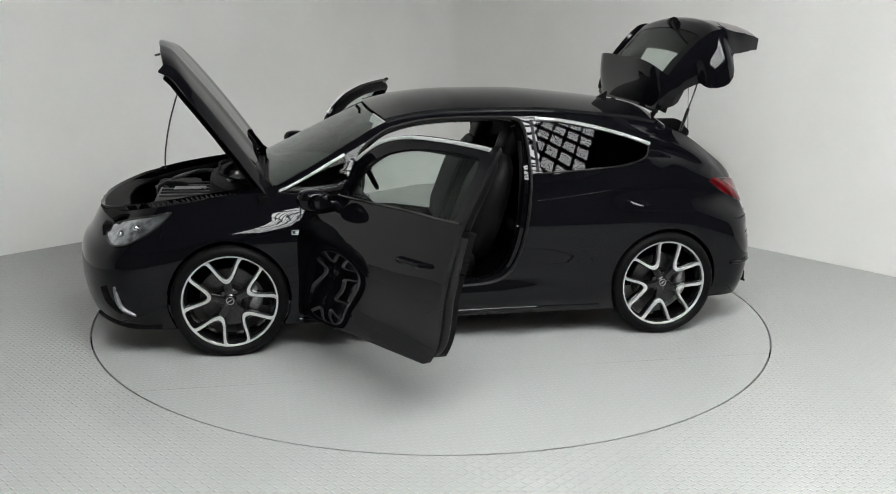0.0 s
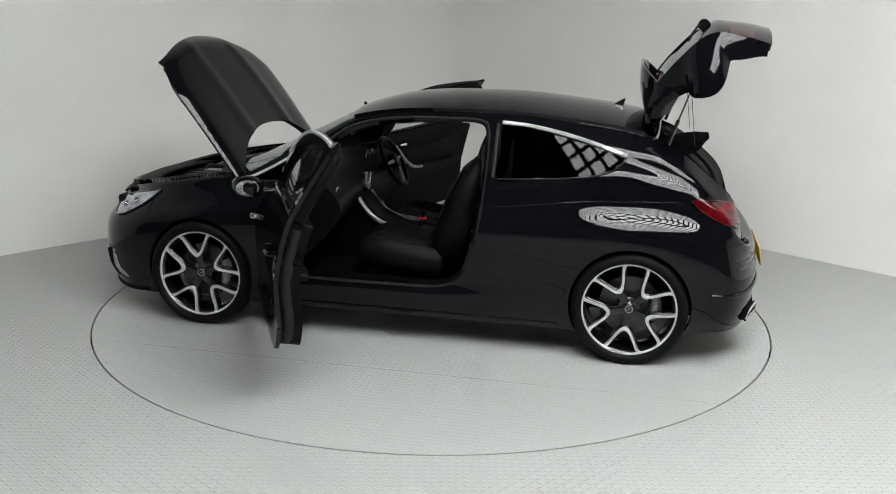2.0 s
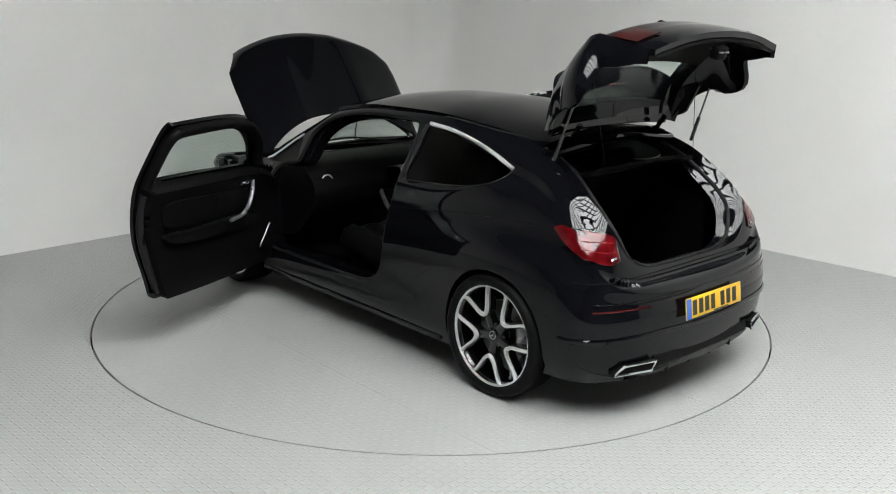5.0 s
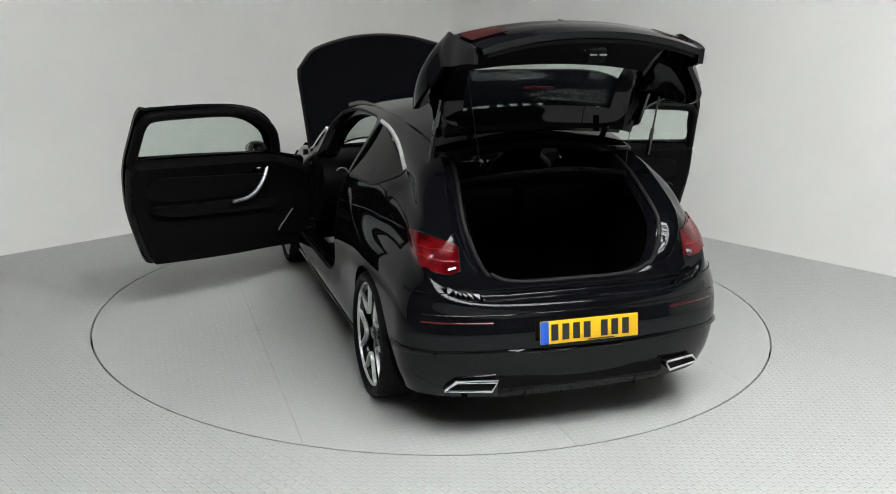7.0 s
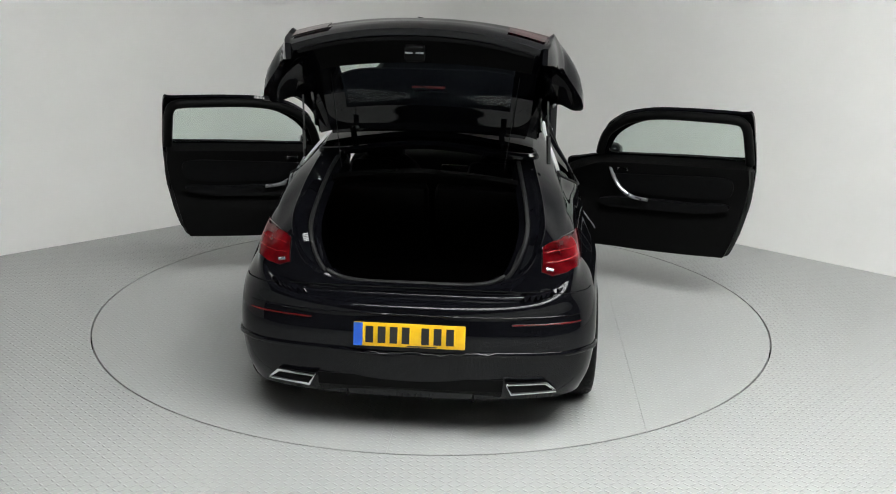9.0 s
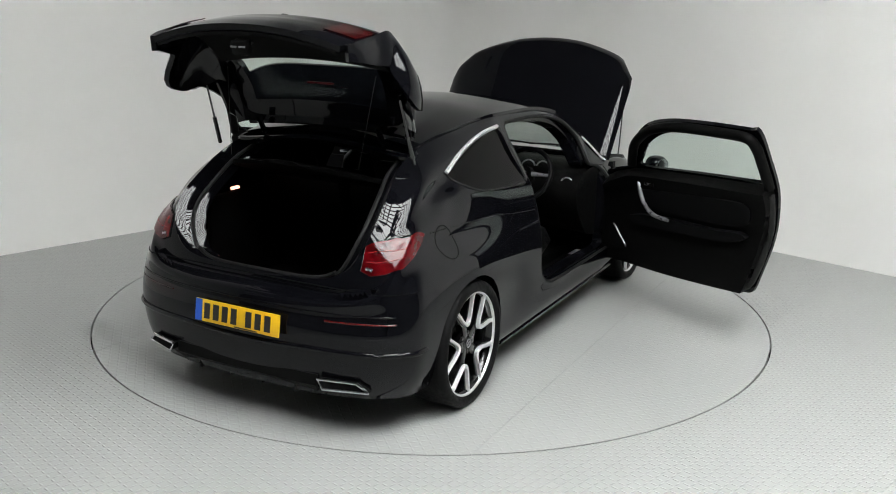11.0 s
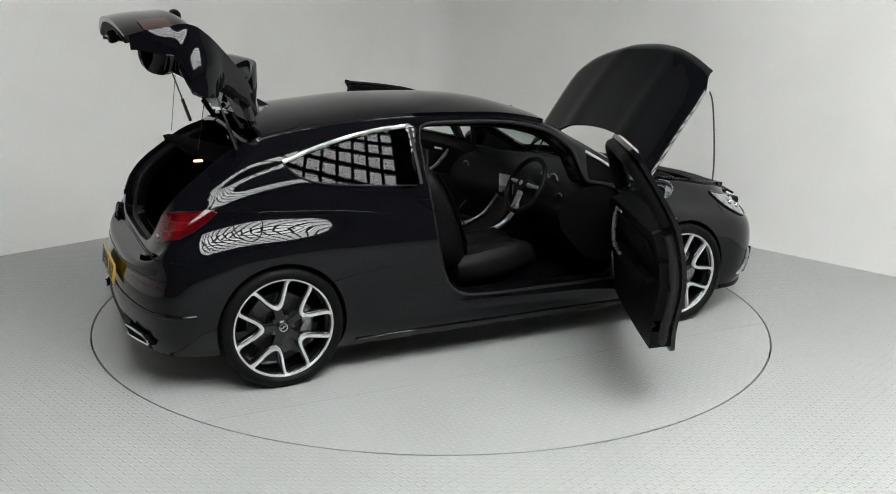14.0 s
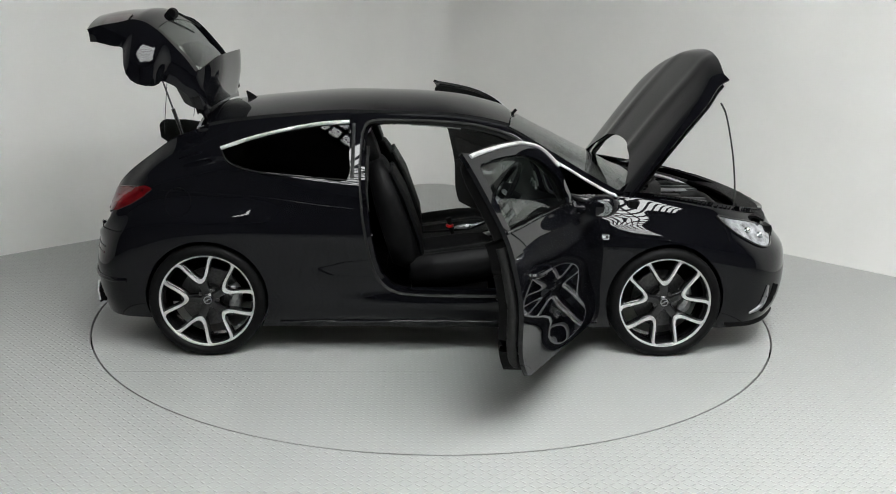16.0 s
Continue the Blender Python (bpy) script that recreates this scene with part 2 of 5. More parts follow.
# ---- the room ----
def build_room():
    L, Hh, T = 14.0, 6.0, 0.2
    s = math.sqrt(0.5)
    corner = Vector((0, 4.508, 0))
    da, db = Vector((-s, -s, 0)), Vector((s, -s, 0))
    c1, c2, c3 = corner + da * L, corner + db * L, corner + (da + db) * L

    def wall(name, a, b, out, mat=WALL, label="plain white painted studio wall"):
        bm = bmesh.new()
        d = (b - a).normalized()
        a2, b2 = a - d * T, b + d * T
        lo = [bm.verts.new(p) for p in (a, b, b2 + out * T, a2 + out * T)]
        hi = [bm.verts.new(p + Vector((0, 0, Hh))) for p in (a, b, b2 + out * T, a2 + out * T)]
        bm.faces.new(lo)
        bm.faces.new(hi)
        for i in range(4):
            bm.faces.new((lo[i], lo[(i + 1) % 4], hi[(i + 1) % 4], hi[i]))
        w = part(name, bm, mat, None, "", 0)
        tagged(w, label, "wall", kind="structure")
        return w

    wall("wall_north_west", corner, c1, -db)
    wall("wall_north_east", corner, c2, -da)
    wall("wall_south_west", c1, c3, da, HALL, "plain dark hall wall")
    wall("wall_south_east", c2, c3, db, HALL, "plain dark hall wall")
    # rounded cove where the two far walls meet
    bm = bmesh.new()
    r = 0.35
    cc = corner + (da + db) * r
    ring = []
    for k in range(17):
        q = radians(45 + 90 * k / 16)
        ring.append(cc + Vector((math.cos(q), math.sin(q), 0)) * r)
    a = [bm.verts.new(p) for p in ring]
    b = [bm.verts.new(p + Vector((0, 0, Hh))) for p in ring]
    for i in range(16):
        bm.faces.new((a[i], a[i + 1], b[i + 1], b[i]))
    t = part("trim_corner", bm, WALL, None, "", 60)
    tagged(t, "rounded white plaster corner between the walls", "trim", kind="structure")
    # floor with the turntable's pit
    bm = bmesh.new()
    n = 128
    ringv = [bm.verts.new((TABLE_X + math.cos(2 * math.pi * k / n) * (R_TABLE + 0.011), TABLE_Y + math.sin(2 * math.pi * k / n) * (R_TABLE + 0.011), 0)) for k in range(n)]
    low = [bm.verts.new(v.co + Vector((0, 0, -0.05))) for v in ringv]
    out = []
    for k in range(n):
        q = 2 * math.pi * k / n
        d = Vector((math.cos(q), math.sin(q), 0))
        best = 1e9
        for p0, nn in ((corner, -db), (corner, -da), (c3, da), (c3, db)):
            den = d.dot(nn)
            if den > 1e-6:
                best = min(best, p0.dot(nn) / den)
        out.append(bm.verts.new(d * (best + 0.1)))
    for k in range(n):
        j = (k + 1) % n
        bm.faces.new((ringv[k], ringv[j], out[j], out[k]))
        bm.faces.new((ringv[j], ringv[k], low[k], low[j]))
    tagged(part("floor", bm, FLOOR, None, "", 0), "light grey painted tread-plate floor", "floor", kind="structure")
    bm = bmesh.new()
    disc(bm, (TABLE_X, TABLE_Y, -0.07), R_TABLE + 0.05, 0.04, "z", 96)
    tagged(part("pit", bm, GAP, None, "", 0), "dark pit below the turntable", "pit", kind="structure")
    # ceiling, with a glazed opening
    cx, cy, gx, gy, nx, ny = GLAZING
    bm = bmesh.new()
    turn = pose(cx, cy, Hh, 0, 0, GLAZING_TURN)
    rect = [turn @ Vector((a * gx / 2, b * gy / 2, 0)) for a, b in ((-1, -1), (1, -1), (1, 1), (-1, 1))]
    outer = [p + Vector((0, 0, Hh)) for p in (c3, c2, corner, c1)]
    V = [bm.verts.new(p) for p in rect]
    O = [bm.verts.new(p) for p in outer]
    for i in range(4):
        j = (i + 1) % 4
        bm.faces.new((V[i], V[j], O[j], O[i]))
    tagged(part("ceiling", bm, CEILING, None, "", 0), "plain grey ceiling with a glazed roof light", "ceiling", kind="structure")
    win = new("window_1")
    win.matrix_world = turn
    tagged(win, "gridded daylit roof glazing with dark bars", "roof light", kind="structure")
    bm = bmesh.new()
    for i in range(nx + 1):
        box(bm, (-gx / 2 + gx * i / nx, 0, 0.02), (0.07, gy, 0.08))
    for j in range(ny + 1):
        box(bm, (0, -gy / 2 + gy * j / ny, 0.021), (gx, 0.07, 0.078))
    part("window_frame", bm, FRAME, win, "", 0)
    me = None
    for i in range(nx):
        for j in range(ny):
            if me is None:
                bm = bmesh.new()
                box(bm, (0, 0, 0), (gx / nx - 0.07, gy / ny - 0.07, 0.012))
                p = part("pane", bm, PANE, win, "", 0)
                me = p.data
            else:
                p = new("pane", me)
                p.parent = win
            p.location = (-gx / 2 + gx * (i + 0.5) / nx, -gy / 2 + gy * (j + 0.5) / ny, 0.03)


GLAZING = (1.35, -4.9, 6.4, 4.0, 18, 13)
GLAZING_TURN = 42
build_room()

# ---- the turntable ----
turntable = new("turntable")
tagged(turntable, "round grey tread-plate turntable flush with the floor", "turntable")
cuts = (-R_TABLE, -1.25, 0.0, 1.25, R_TABLE)
for a, b in zip(cuts, cuts[1:]):
    a, b = a + 0.0008, b - 0.0008
    ring = [(math.sqrt(max(0, R_TABLE ** 2 - y * y)), y) for y in np.linspace(a, b, 60)]
    ring += [(-x, y) for x, y in ring[::-1]]
    bm = bmesh.new()
    top = [bm.verts.new((x, y, 0)) for x, y in ring]
    under = [bm.verts.new((x, y, -0.04)) for x, y in ring]
    bm.faces.new(top)
    bm.faces.new(under[::-1])
    for i in range(len(ring)):
        j = (i + 1) % len(ring)
        if (top[i].co - top[j].co).length > 1e-6:
            bm.faces.new((top[j], top[i], under[i], under[j]))
    part("deck_plate", bm, TABLE, turntable, "", 0)

# ---- the car body: side surface lofted between long rails ----
car = new("car")
tagged(car, "black three-door hatchback with doors, bonnet and tailgate open", "car")


def pchip(keys):
    k = sorted(keys)
    x = np.array([a for a, _ in k], float)
    y = np.array([b for _, b in k], float)
    h = np.diff(x)
    d = np.diff(y) / h
    m = np.zeros(len(x))
    for i in range(1, len(x) - 1):
        if d[i - 1] * d[i] > 0:
            w1, w2 = 2 * h[i] + h[i - 1], h[i] + 2 * h[i - 1]
            m[i] = (w1 + w2) / (w1 / d[i - 1] + w2 / d[i])
    m[0], m[-1] = d[0], d[-1]

    def f(q):
        q = np.clip(np.asarray(q, float), x[0], x[-1])
        i = np.clip(np.searchsorted(x, q) - 1, 0, len(h) - 1)
        t = (q - x[i]) / h[i]
        return ((1 + 2 * t) * (1 - t) ** 2 * y[i] + t * (1 - t) ** 2 * h[i] * m[i] + t * t * (3 - 2 * t) * y[i + 1] + t * t * (t - 1) * h[i] * m[i + 1])
    return f


UF, UR, EXP = 0.18, 0.86, 2.5


def rail(xf, xr, df, dr, wide, high, square=2.5, blur=0.045):
    xt = np.linspace(-2.6, 2.6, 1041)
    k = np.exp(-0.5 * (np.arange(-30, 31) * 0.005 / blur) ** 2)
    k /= k.sum()
    wt, zt = (np.convolve(np.pad(pchip(q)(xt), 30, "edge"), k, "valid") for q in (wide, high))

    def w(x):
        return np.interp(x, xt, wt)

    def z(x):
        return np.interp(x, xt, zt)

    def f(u):
        u = np.asarray(u, float)
        a = np.clip(u / UF, 0, 1) * math.pi / 2
        b = np.clip((1 - u) / (1 - UR), 0, 1) * math.pi / 2
        xa = xf - df + df * np.cos(a) ** (2 / EXP)
        xb = xr + dr - dr * np.cos(b) ** (2 / square)
        t = (u - UF) / (UR - UF)
        xm = (xf - df) * (1 - t) + (xr + dr) * t
        x = np.where(u < UF, xa, np.where(u > UR, xb, xm))
        cap = np.where(u < UF, np.sin(a) ** (2 / EXP), np.where(u > UR, np.sin(b) ** (2 / square), 1.0))
        return np.stack([x, w(x) * cap, z(x)], -1)
    return f


HOOD_W = [(2.3, .60), (2.0, .62), (1.7, .685), (1.3, .715)]
HOOD_Z = [(2.3, .72), (2.1, .775), (1.9, .825), (1.6, .885), (1.3, .93)]


def off(keys, d):
    return [(a, b + d) for a, b in keys]


RAILS = [
    rail(2.20, -2.075, .5, .30, [(-2.1, .80), (-1.7, .82), (-1, .835), (1, .835), (1.7, .83), (2.3, .80)], [(-2.1, .225), (-1.75, .215), (-1.0, .165), (1.0, .165), (1.7, .165), (2.2, .19)]),
    rail(2.24, -2.095, .5, .30, [(-2.1, .84), (-1.6, .868), (-1, .88), (0, .878), (1, .88), (1.6, .865), (2.3, .84)], [(-2.1, .34), (-1.7, .32), (-1.0, .27), (1.0, .27), (1.7, .28), (2.2, .31)]),
    rail(2.26, -2.102, .52, .30, [(-2.1, .86), (-1.6, .888), (-1.2, .895), (-.7, .868), (0, .858), (.7, .866), (1.2, .893), (1.6, .88), (2.3, .85)], [(-2.1, .52), (-1.7, .50), (-1.0, .46), (1.0, .45), (1.7, .45), (2.2, .45)]),
    rail(2.25, -2.085, .53, .31, [(-2.1, .84), (-1.6, .878), (-1.25, .903), (-.75, .882), (0, .872), (.7, .876), (1.2, .896), (1.6, .868), (2.3, .82)], [(-2.1, .60), (-1.8, .70), (-1.5, .765), (-1.2, .775), (-.75, .715), (0, .685), (.8, .68), (1.2, .70), (1.7, .63), (2.2, .59)]),
    rail(2.20, -2.065, .53, .30, [(-2.1, .79), (-1.75, .79), (-1.5, .797), (-1.2, .815), (-.8, .845), (-.4, .845), (0, .838), (.7, .838), (1.1, .828), (1.5, .795), (1.8, .768), (2.3, .74)],
         [(-2.065, .668), (-2.0, .702), (-1.9, .768), (-1.7, .885), (-1.4, .925), (-1.0, .935), (-.4, .895), (.4, .86), (1.0, .835), (1.4, .80), (1.8, .735), (2.2, .665)], 3.2, .035),
    rail(2.15, -1.985, .53, .27, HOOD_W[:2] + [(-2.1, .76), (-1.85, .765), (-1.66, .760), (-1.4, .757), (-1.2, .784), (-.9, .804), (-.5, .799), (0, .790), (.5, .782), (.9, .755), (1.1, .745), (1.5, .735), (1.7, .71)],
         HOOD_Z[:2] + [(-1.985, .685), (-1.95, .745), (-1.90, .83), (-1.8, .92), (-1.66, .985), (-1.45, 1.06), (-1.2, 1.105), (-.9, 1.07), (-.5, 1.04), (0, 1.015), (.5, .985), (.9, .95), (1.1, .935), (1.5, .885), (1.8, .835)], 5, .022),
    rail(2.14, -1.98, .53, .26, off(HOOD_W, .005) + [(-2.1, .71), (-1.85, .715), (-1.66, .725), (-1.4, .69), (-1.2, .692), (-.9, .710), (-.5, .700), (0, .697), (.4, .712), (.7, .73), (.95, .735), (1.08, .735)],
         off(HOOD_Z, .004) + [(-1.98, .698), (-1.95, .775), (-1.90, .875), (-1.8, .955), (-1.66, 1.045), (-1.45, 1.13), (-1.2, 1.175), (-.9, 1.19), (-.5, 1.205), (0, 1.195), (.4, 1.155), (.7, 1.06), (.95, .975), (1.08, .948)], 5, .022),
    rail(2.13, -1.975, .53, .255, HOOD_W + [(-2.1, .665), (-1.85, .668), (-1.66, .688), (-1.4, .658), (-1.27, .648), (-.9, .614), (-.53, .602), (0, .607), (.37, .635), (.6, .682), (.85, .72), (1.05, .728)],
         HOOD_Z + [(-1.975, .708), (-1.945, .81), (-1.90, .915), (-1.8, .995), (-1.66, 1.098), (-1.45, 1.195), (-1.27, 1.236), (-.9, 1.307), (-.53, 1.352), (0, 1.352), (.37, 1.305), (.6, 1.19), (.85, 1.045), (1.05, .955)], 5, .022),
    rail(2.12, -1.97, .53, .25, off(HOOD_W, -.008) + [(-2.1, .618), (-1.85, .615), (-1.7, .595), (-1.54, .56), (-1.3, .535), (-.9, .548), (-.5, .555), (0, .56), (.37, .585), (.62, .64), (.9, .695), (1.1, .705)],
         off(HOOD_Z, -.006) + [(-1.97, .715), (-1.94, .835), (-1.90, .945), (-1.84, 1.02), (-1.7, 1.135), (-1.54, 1.245), (-1.3, 1.32), (-.9, 1.372), (-.5, 1.40), (0, 1.393), (.37, 1.345), (.62, 1.22), (.9, 1.065), (1.1, .965)], 5, .022),
]
NR = len(RAILS)
LU, LV = 5.4, 1.5


def surf(u, v):
    """Points of the left body side; u runs from nose to tail, v from sill to roof edge."""
    u, v = np.broadcast_arrays(np.asarray(u, float), np.asarray(v, float))
    R = np.stack([r(u) for r in RAILS])
    q = np.clip(v, 0, 1) * (NR - 1)
    i = np.clip(q.astype(int), 0, NR - 2)
    t = (q - i)[..., None]

    def pick(k):
        return np.take_along_axis(R, np.clip(k, 0, NR - 1)[None, ..., None], 0)[0]
    a, b, c, d = pick(i - 1), pick(i), pick(i + 1), pick(i + 2)
    return 0.5 * (2 * b + (c - a) * t + (2 * a - 5 * b + 4 * c - d) * t ** 2 + (3 * b - a - 3 * c + d) * t ** 3)


def surf_normal(u, v):
    e, h = 2e-3, 6e-3
    u, v = np.asarray(u, float), np.clip(np.asarray(v, float), h, 1 - h)
    uu = np.clip(u, e, 1 - e)
    hu = np.where((uu > UF + h) & (uu < UR - h), h, np.minimum(e, np.minimum(uu, 1 - uu)))
    n = np.cross(surf(uu + hu, v) - surf(uu - hu, v), surf(uu, v + h) - surf(uu, v - h))
    n /= np.linalg.norm(n, axis=-1, keepdims=True) + 1e-12
    return np.where(n[..., 1:2] * 1.0 + n[..., :1] * np.sign(surf(uu, v)[..., :1]) * 0.3 < 0, -n, n)


GU, GV = np.meshgrid(np.linspace(0, 1, 501), np.linspace(0, 1, 161), indexing="ij")
GP = surf(GU, GV)


def find(p):
    return find_cached(tuple(float(q) for q in p))


@functools.lru_cache(maxsize=None)
def find_cached(p):
    """Parameters of the surface point nearest to p: (x, z) as seen from the side, or (x, y, z)."""
    p = np.array(p, float)
    if len(p) == 2:
        d = (GP[..., 0] - p[0]) ** 2 + (GP[..., 2] - p[1]) ** 2 + np.where((GU < .1) | (GU > .93), 9, 0)
        pick = lambda q: q[..., [0, 2]]
    else:
        d = ((GP - p) ** 2).sum(-1)
        pick = lambda q: q
    i = np.unravel_index(d.argmin(), d.shape)
    u, v = GU[i], GV[i]
    for _ in range(4):
        f0 = pick(surf(u, v)) - p
        J = np.stack([(pick(surf(u + 1e-4, v)) - p - f0) / 1e-4, (pick(surf(u, v + 1e-4 * (1 if v < .99 else -1))) - p - f0) / (1e-4 * (1 if v < .99 else -1))], -1)
        s = np.linalg.lstsq(J, -f0, rcond=None)[0]
        u, v = float(np.clip(u + np.clip(s[0], -.01, .01), 0, 1)), float(np.clip(v + np.clip(s[1], -.02, .02), 0, 1))
    if len(p) == 2 and v <= 1e-6 and p[1] < surf(u, 0.0)[2] - 0.005:
        v = -0.03
    return u, v


def outline(pts, n=6, closed=True, smooth=True):
    line = smooth_line(pts, n, closed) if smooth else pts
    return np.array([find(p) for p in line])


def inside(poly, q):
    x, y = q[:, 0], q[:, 1]
    r = np.zeros(len(q), bool)
    a = poly
    b = np.roll(poly, -1, 0)
    for (x0, y0), (x1, y1) in zip(a, b):
        if y0 != y1:
            r ^= ((y0 > y) != (y1 > y)) & (x < (x1 - x0) * (y - y0) / (y1 - y0) + x0)
    return r





def skin(outer, holes=(), step=0.03, offset=0.0, back=0.02, side=1, M=None, plain=False):
    """A panel cut from the body surface: its vertices, faces and normals. The outlines are in u and v; back is its thickness."""
    sc = np.array([LU, LV])
    loops = [np.asarray(outer) * sc] + [np.asarray(h) * sc for h in holes]
    dense = []
    for lp in loops:
        o = []
        for a, b in zip(lp, np.roll(lp, -1, 0)):
            k = max(1, int(np.ceil(np.linalg.norm(b - a) / step)))
            o += [a + (b - a) * i / k for i in range(k)]
        dense.append(np.array(o))
    lo, hi = dense[0].min(0), dense[0].max(0)
    gx, gy = np.meshgrid(np.arange(lo[0] + step / 2, hi[0], step), np.arange(lo[1] + step / 2, hi[1], step))
    pts = np.stack([gx.ravel(), gy.ravel()], -1)
    ok = inside(dense[0], pts)
    for h in dense[1:]:
        ok &= ~inside(h, pts)
    pts = pts[ok]
    near = np.concatenate(dense)
    if len(pts):
        keepers = [np.abs(near - q).sum(1).min() > step * 0.45 for q in pts]
        pts = pts[np.array(keepers)]
    verts, edges, k = [], [], 0
    for d in dense:
        verts += [Vector(q) for q in d]
        edges += [(k + i, k + (i + 1) % len(d)) for i in range(len(d))]
        k += len(d)
    verts += [Vector(q) for q in pts]
    cv, _, cf, *_ = delaunay_2d_cdt(verts, edges, [], 0, 1e-6)
    cv = np.array([tuple(q) for q in cv])
    cf = np.array([f for f in cf if len(f) == 3])
    cen = cv[cf].mean(1)
    ok = inside(dense[0], cen) & (cen[:, 1] > 0)
    for h in dense[1:]:
        ok &= ~inside(h, cen)
    cf = cf[ok]
    used = np.unique(cf)
    remap = -np.ones(len(cv), int)
    remap[used] = np.arange(len(used))
    cv, cf = cv[used] / sc, remap[cf]
    P, N = surf(cv[:, 0], cv[:, 1]), surf_normal(cv[:, 0], cv[:, 1])
    if plain:
        # a pane of even curvature through the surface
        a, b = P[:, 0], P[:, 2]
        x0, z0 = a.mean(), b.mean()
        a, b = a - x0, b - z0
        A = np.stack([np.ones_like(a), a, b, a * a, 0 * a, b * b], -1)
        k = np.linalg.lstsq(A, P[:, 1], rcond=None)[0]
        k[0] -= 0.004
        k[2] += 0.05
        k[5] *= 1.9
        P = np.stack([P[:, 0], A @ k, P[:, 2]], -1)
        N = np.stack([-(k[1] + 2 * k[3] * a + k[4] * b), np.ones_like(a), -(k[2] + k[4] * a + 2 * k[5] * b)], -1)
        N /= np.linalg.norm(N, axis=1, keepdims=True)
    # orient
    t = P[cf]
    fn = np.cross(t[:, 1] - t[:, 0], t[:, 2] - t[:, 0])
    flip = (fn * N[cf].mean(1)).sum(1) < 0
    cf[flip] = cf[flip][:, ::-1]
    P = P + N * offset
    Q = P - N * back
    cnt = {}
    for f in cf:
        for a, b in ((f[0], f[1]), (f[1], f[2]), (f[2], f[0])):
            cnt[(a, b)] = 1
    rim = [(a, b) for a, b in cnt if (b, a) not in cnt]
    n = len(P)
    V, F, NN = [P, Q], [tuple(f) for f in cf] + [tuple(n + i for i in f[::-1]) for f in cf], [N, -N]
    rv = sorted({i for e in rim for i in e})
    ri = {i: 2 * n + j for j, i in enumerate(rv)}
    V += [P[rv], Q[rv]]
    NN += [np.zeros((2 * len(rv), 3))]
    for a, b in rim:
        F.append((ri[b], ri[a], ri[a] + len(rv), ri[b] + len(rv)))
    V, NN = np.concatenate(V), np.concatenate(NN)
    if side < 0:
        V, NN = V * [1, -1, 1], NN * [1, -1, 1]
        F = [f[::-1] for f in F]
    if M is not None:
        V = np.array([M @ Vector(q) for q in V])
        NN = np.array([M.to_3x3() @ Vector(q) for q in NN])
    return V, F, NN


def panel(name, outer, holes=(), mat=None, parent=None, label="", **k):
    V, F, NN = skin(outer, holes, **k)
    return mesh_ob(name, V, F, mat or PAINT, parent or car, label, normals=NN)


def arch(x):
    return np.array([find((x + 0.354 * math.cos(a), max(0.10, 0.345 + 0.354 * math.sin(a)))) for a in np.linspace(-0.6, math.pi + 0.6, 40)])


DOOR_HOLE = [(.885, .40), (.895, .60), (.895, .80), (.885, .905), (.80, .955), (.70, .975), (.635, 1.0), (.60, 1.10), (.565, 1.185), (.47, 1.265), (.37, 1.312), (.2, 1.35), (0, 1.365), (-.2, 1.368), (-.40, 1.362),
             (-.455, 1.31), (-.468, 1.2), (-.47, 1.05), (-.46, .90), (-.435, .72), (-.40, .56), (-.35, .45), (-.26, .385), (-.1, .365), (.3, .36), (.7, .36), (.84, .365)]
DOOR_SKIN = [(.905, .26), (.91, .45), (.912, .60), (.912, .80), (.90, .925), (.80, .955), (.70, .978), (.63, 1.0), (.60, 1.10), (.57, 1.205), (.47, 1.285), (.37, 1.332), (.2, 1.368), (0, 1.382), (-.2, 1.387), (-.42, 1.386),
             (-.478, 1.382), (-.482, 1.2), (-.482, 1.05), (-.475, .92), (-.455, .75), (-.425, .60), (-.385, .45), (-.35, .36), (-.315, .328), (-.22, .318), (.3, .285), (.85, .25)]
DOOR_GLASS = [(.545, 1.012), (.535, 1.075), (.485, 1.15), (.40, 1.215), (.29, 1.268), (.1, 1.312), (-.1, 1.33), (-.30, 1.334), (-.395, 1.32), (-.41, 1.2), (-.41, 1.055), (-.2, 1.045), (.2, 1.025)]
QUARTER = [(-.535, 1.338), (-.7, 1.325), (-.9, 1.288), (-1.1, 1.24), (-1.262, 1.19), (-1.22, 1.14), (-1.10, 1.098), (-.95, 1.078), (-.75, 1.062), (-.54, 1.048), (-.53, 1.2)]
QUARTERLIGHT = [(1.03, .952), (.9, 1.01), (.76, 1.09), (.665, 1.142), (.65, 1.06), (.655, .995), (.75, .967), (.9, .948)]

door_hole = outline(DOOR_HOLE, 4)
quarter_hole = outline(QUARTER, 4)
light_hole = outline(QUARTERLIGHT, 4)
door_skin = outline(DOOR_SKIN, 3)
glass_hole = outline(DOOR_GLASS, 4)
arches = [arch(1.3475), arch(-1.3475)]
WHOLE = np.array([(0, 0), (1, 0), (1, 1), (0, 1)], float)
DOOR_AXIS, DOOR_TURN = (.93, .84), 63.0


def door_pose(side):
    c = Vector((DOOR_AXIS[0], DOOR_AXIS[1] * side, 0))
    return Matrix.Translation(c) @ Matrix.Rotation(radians(-DOOR_TURN * side), 4, "Z") @ Matrix.Translation(-c)


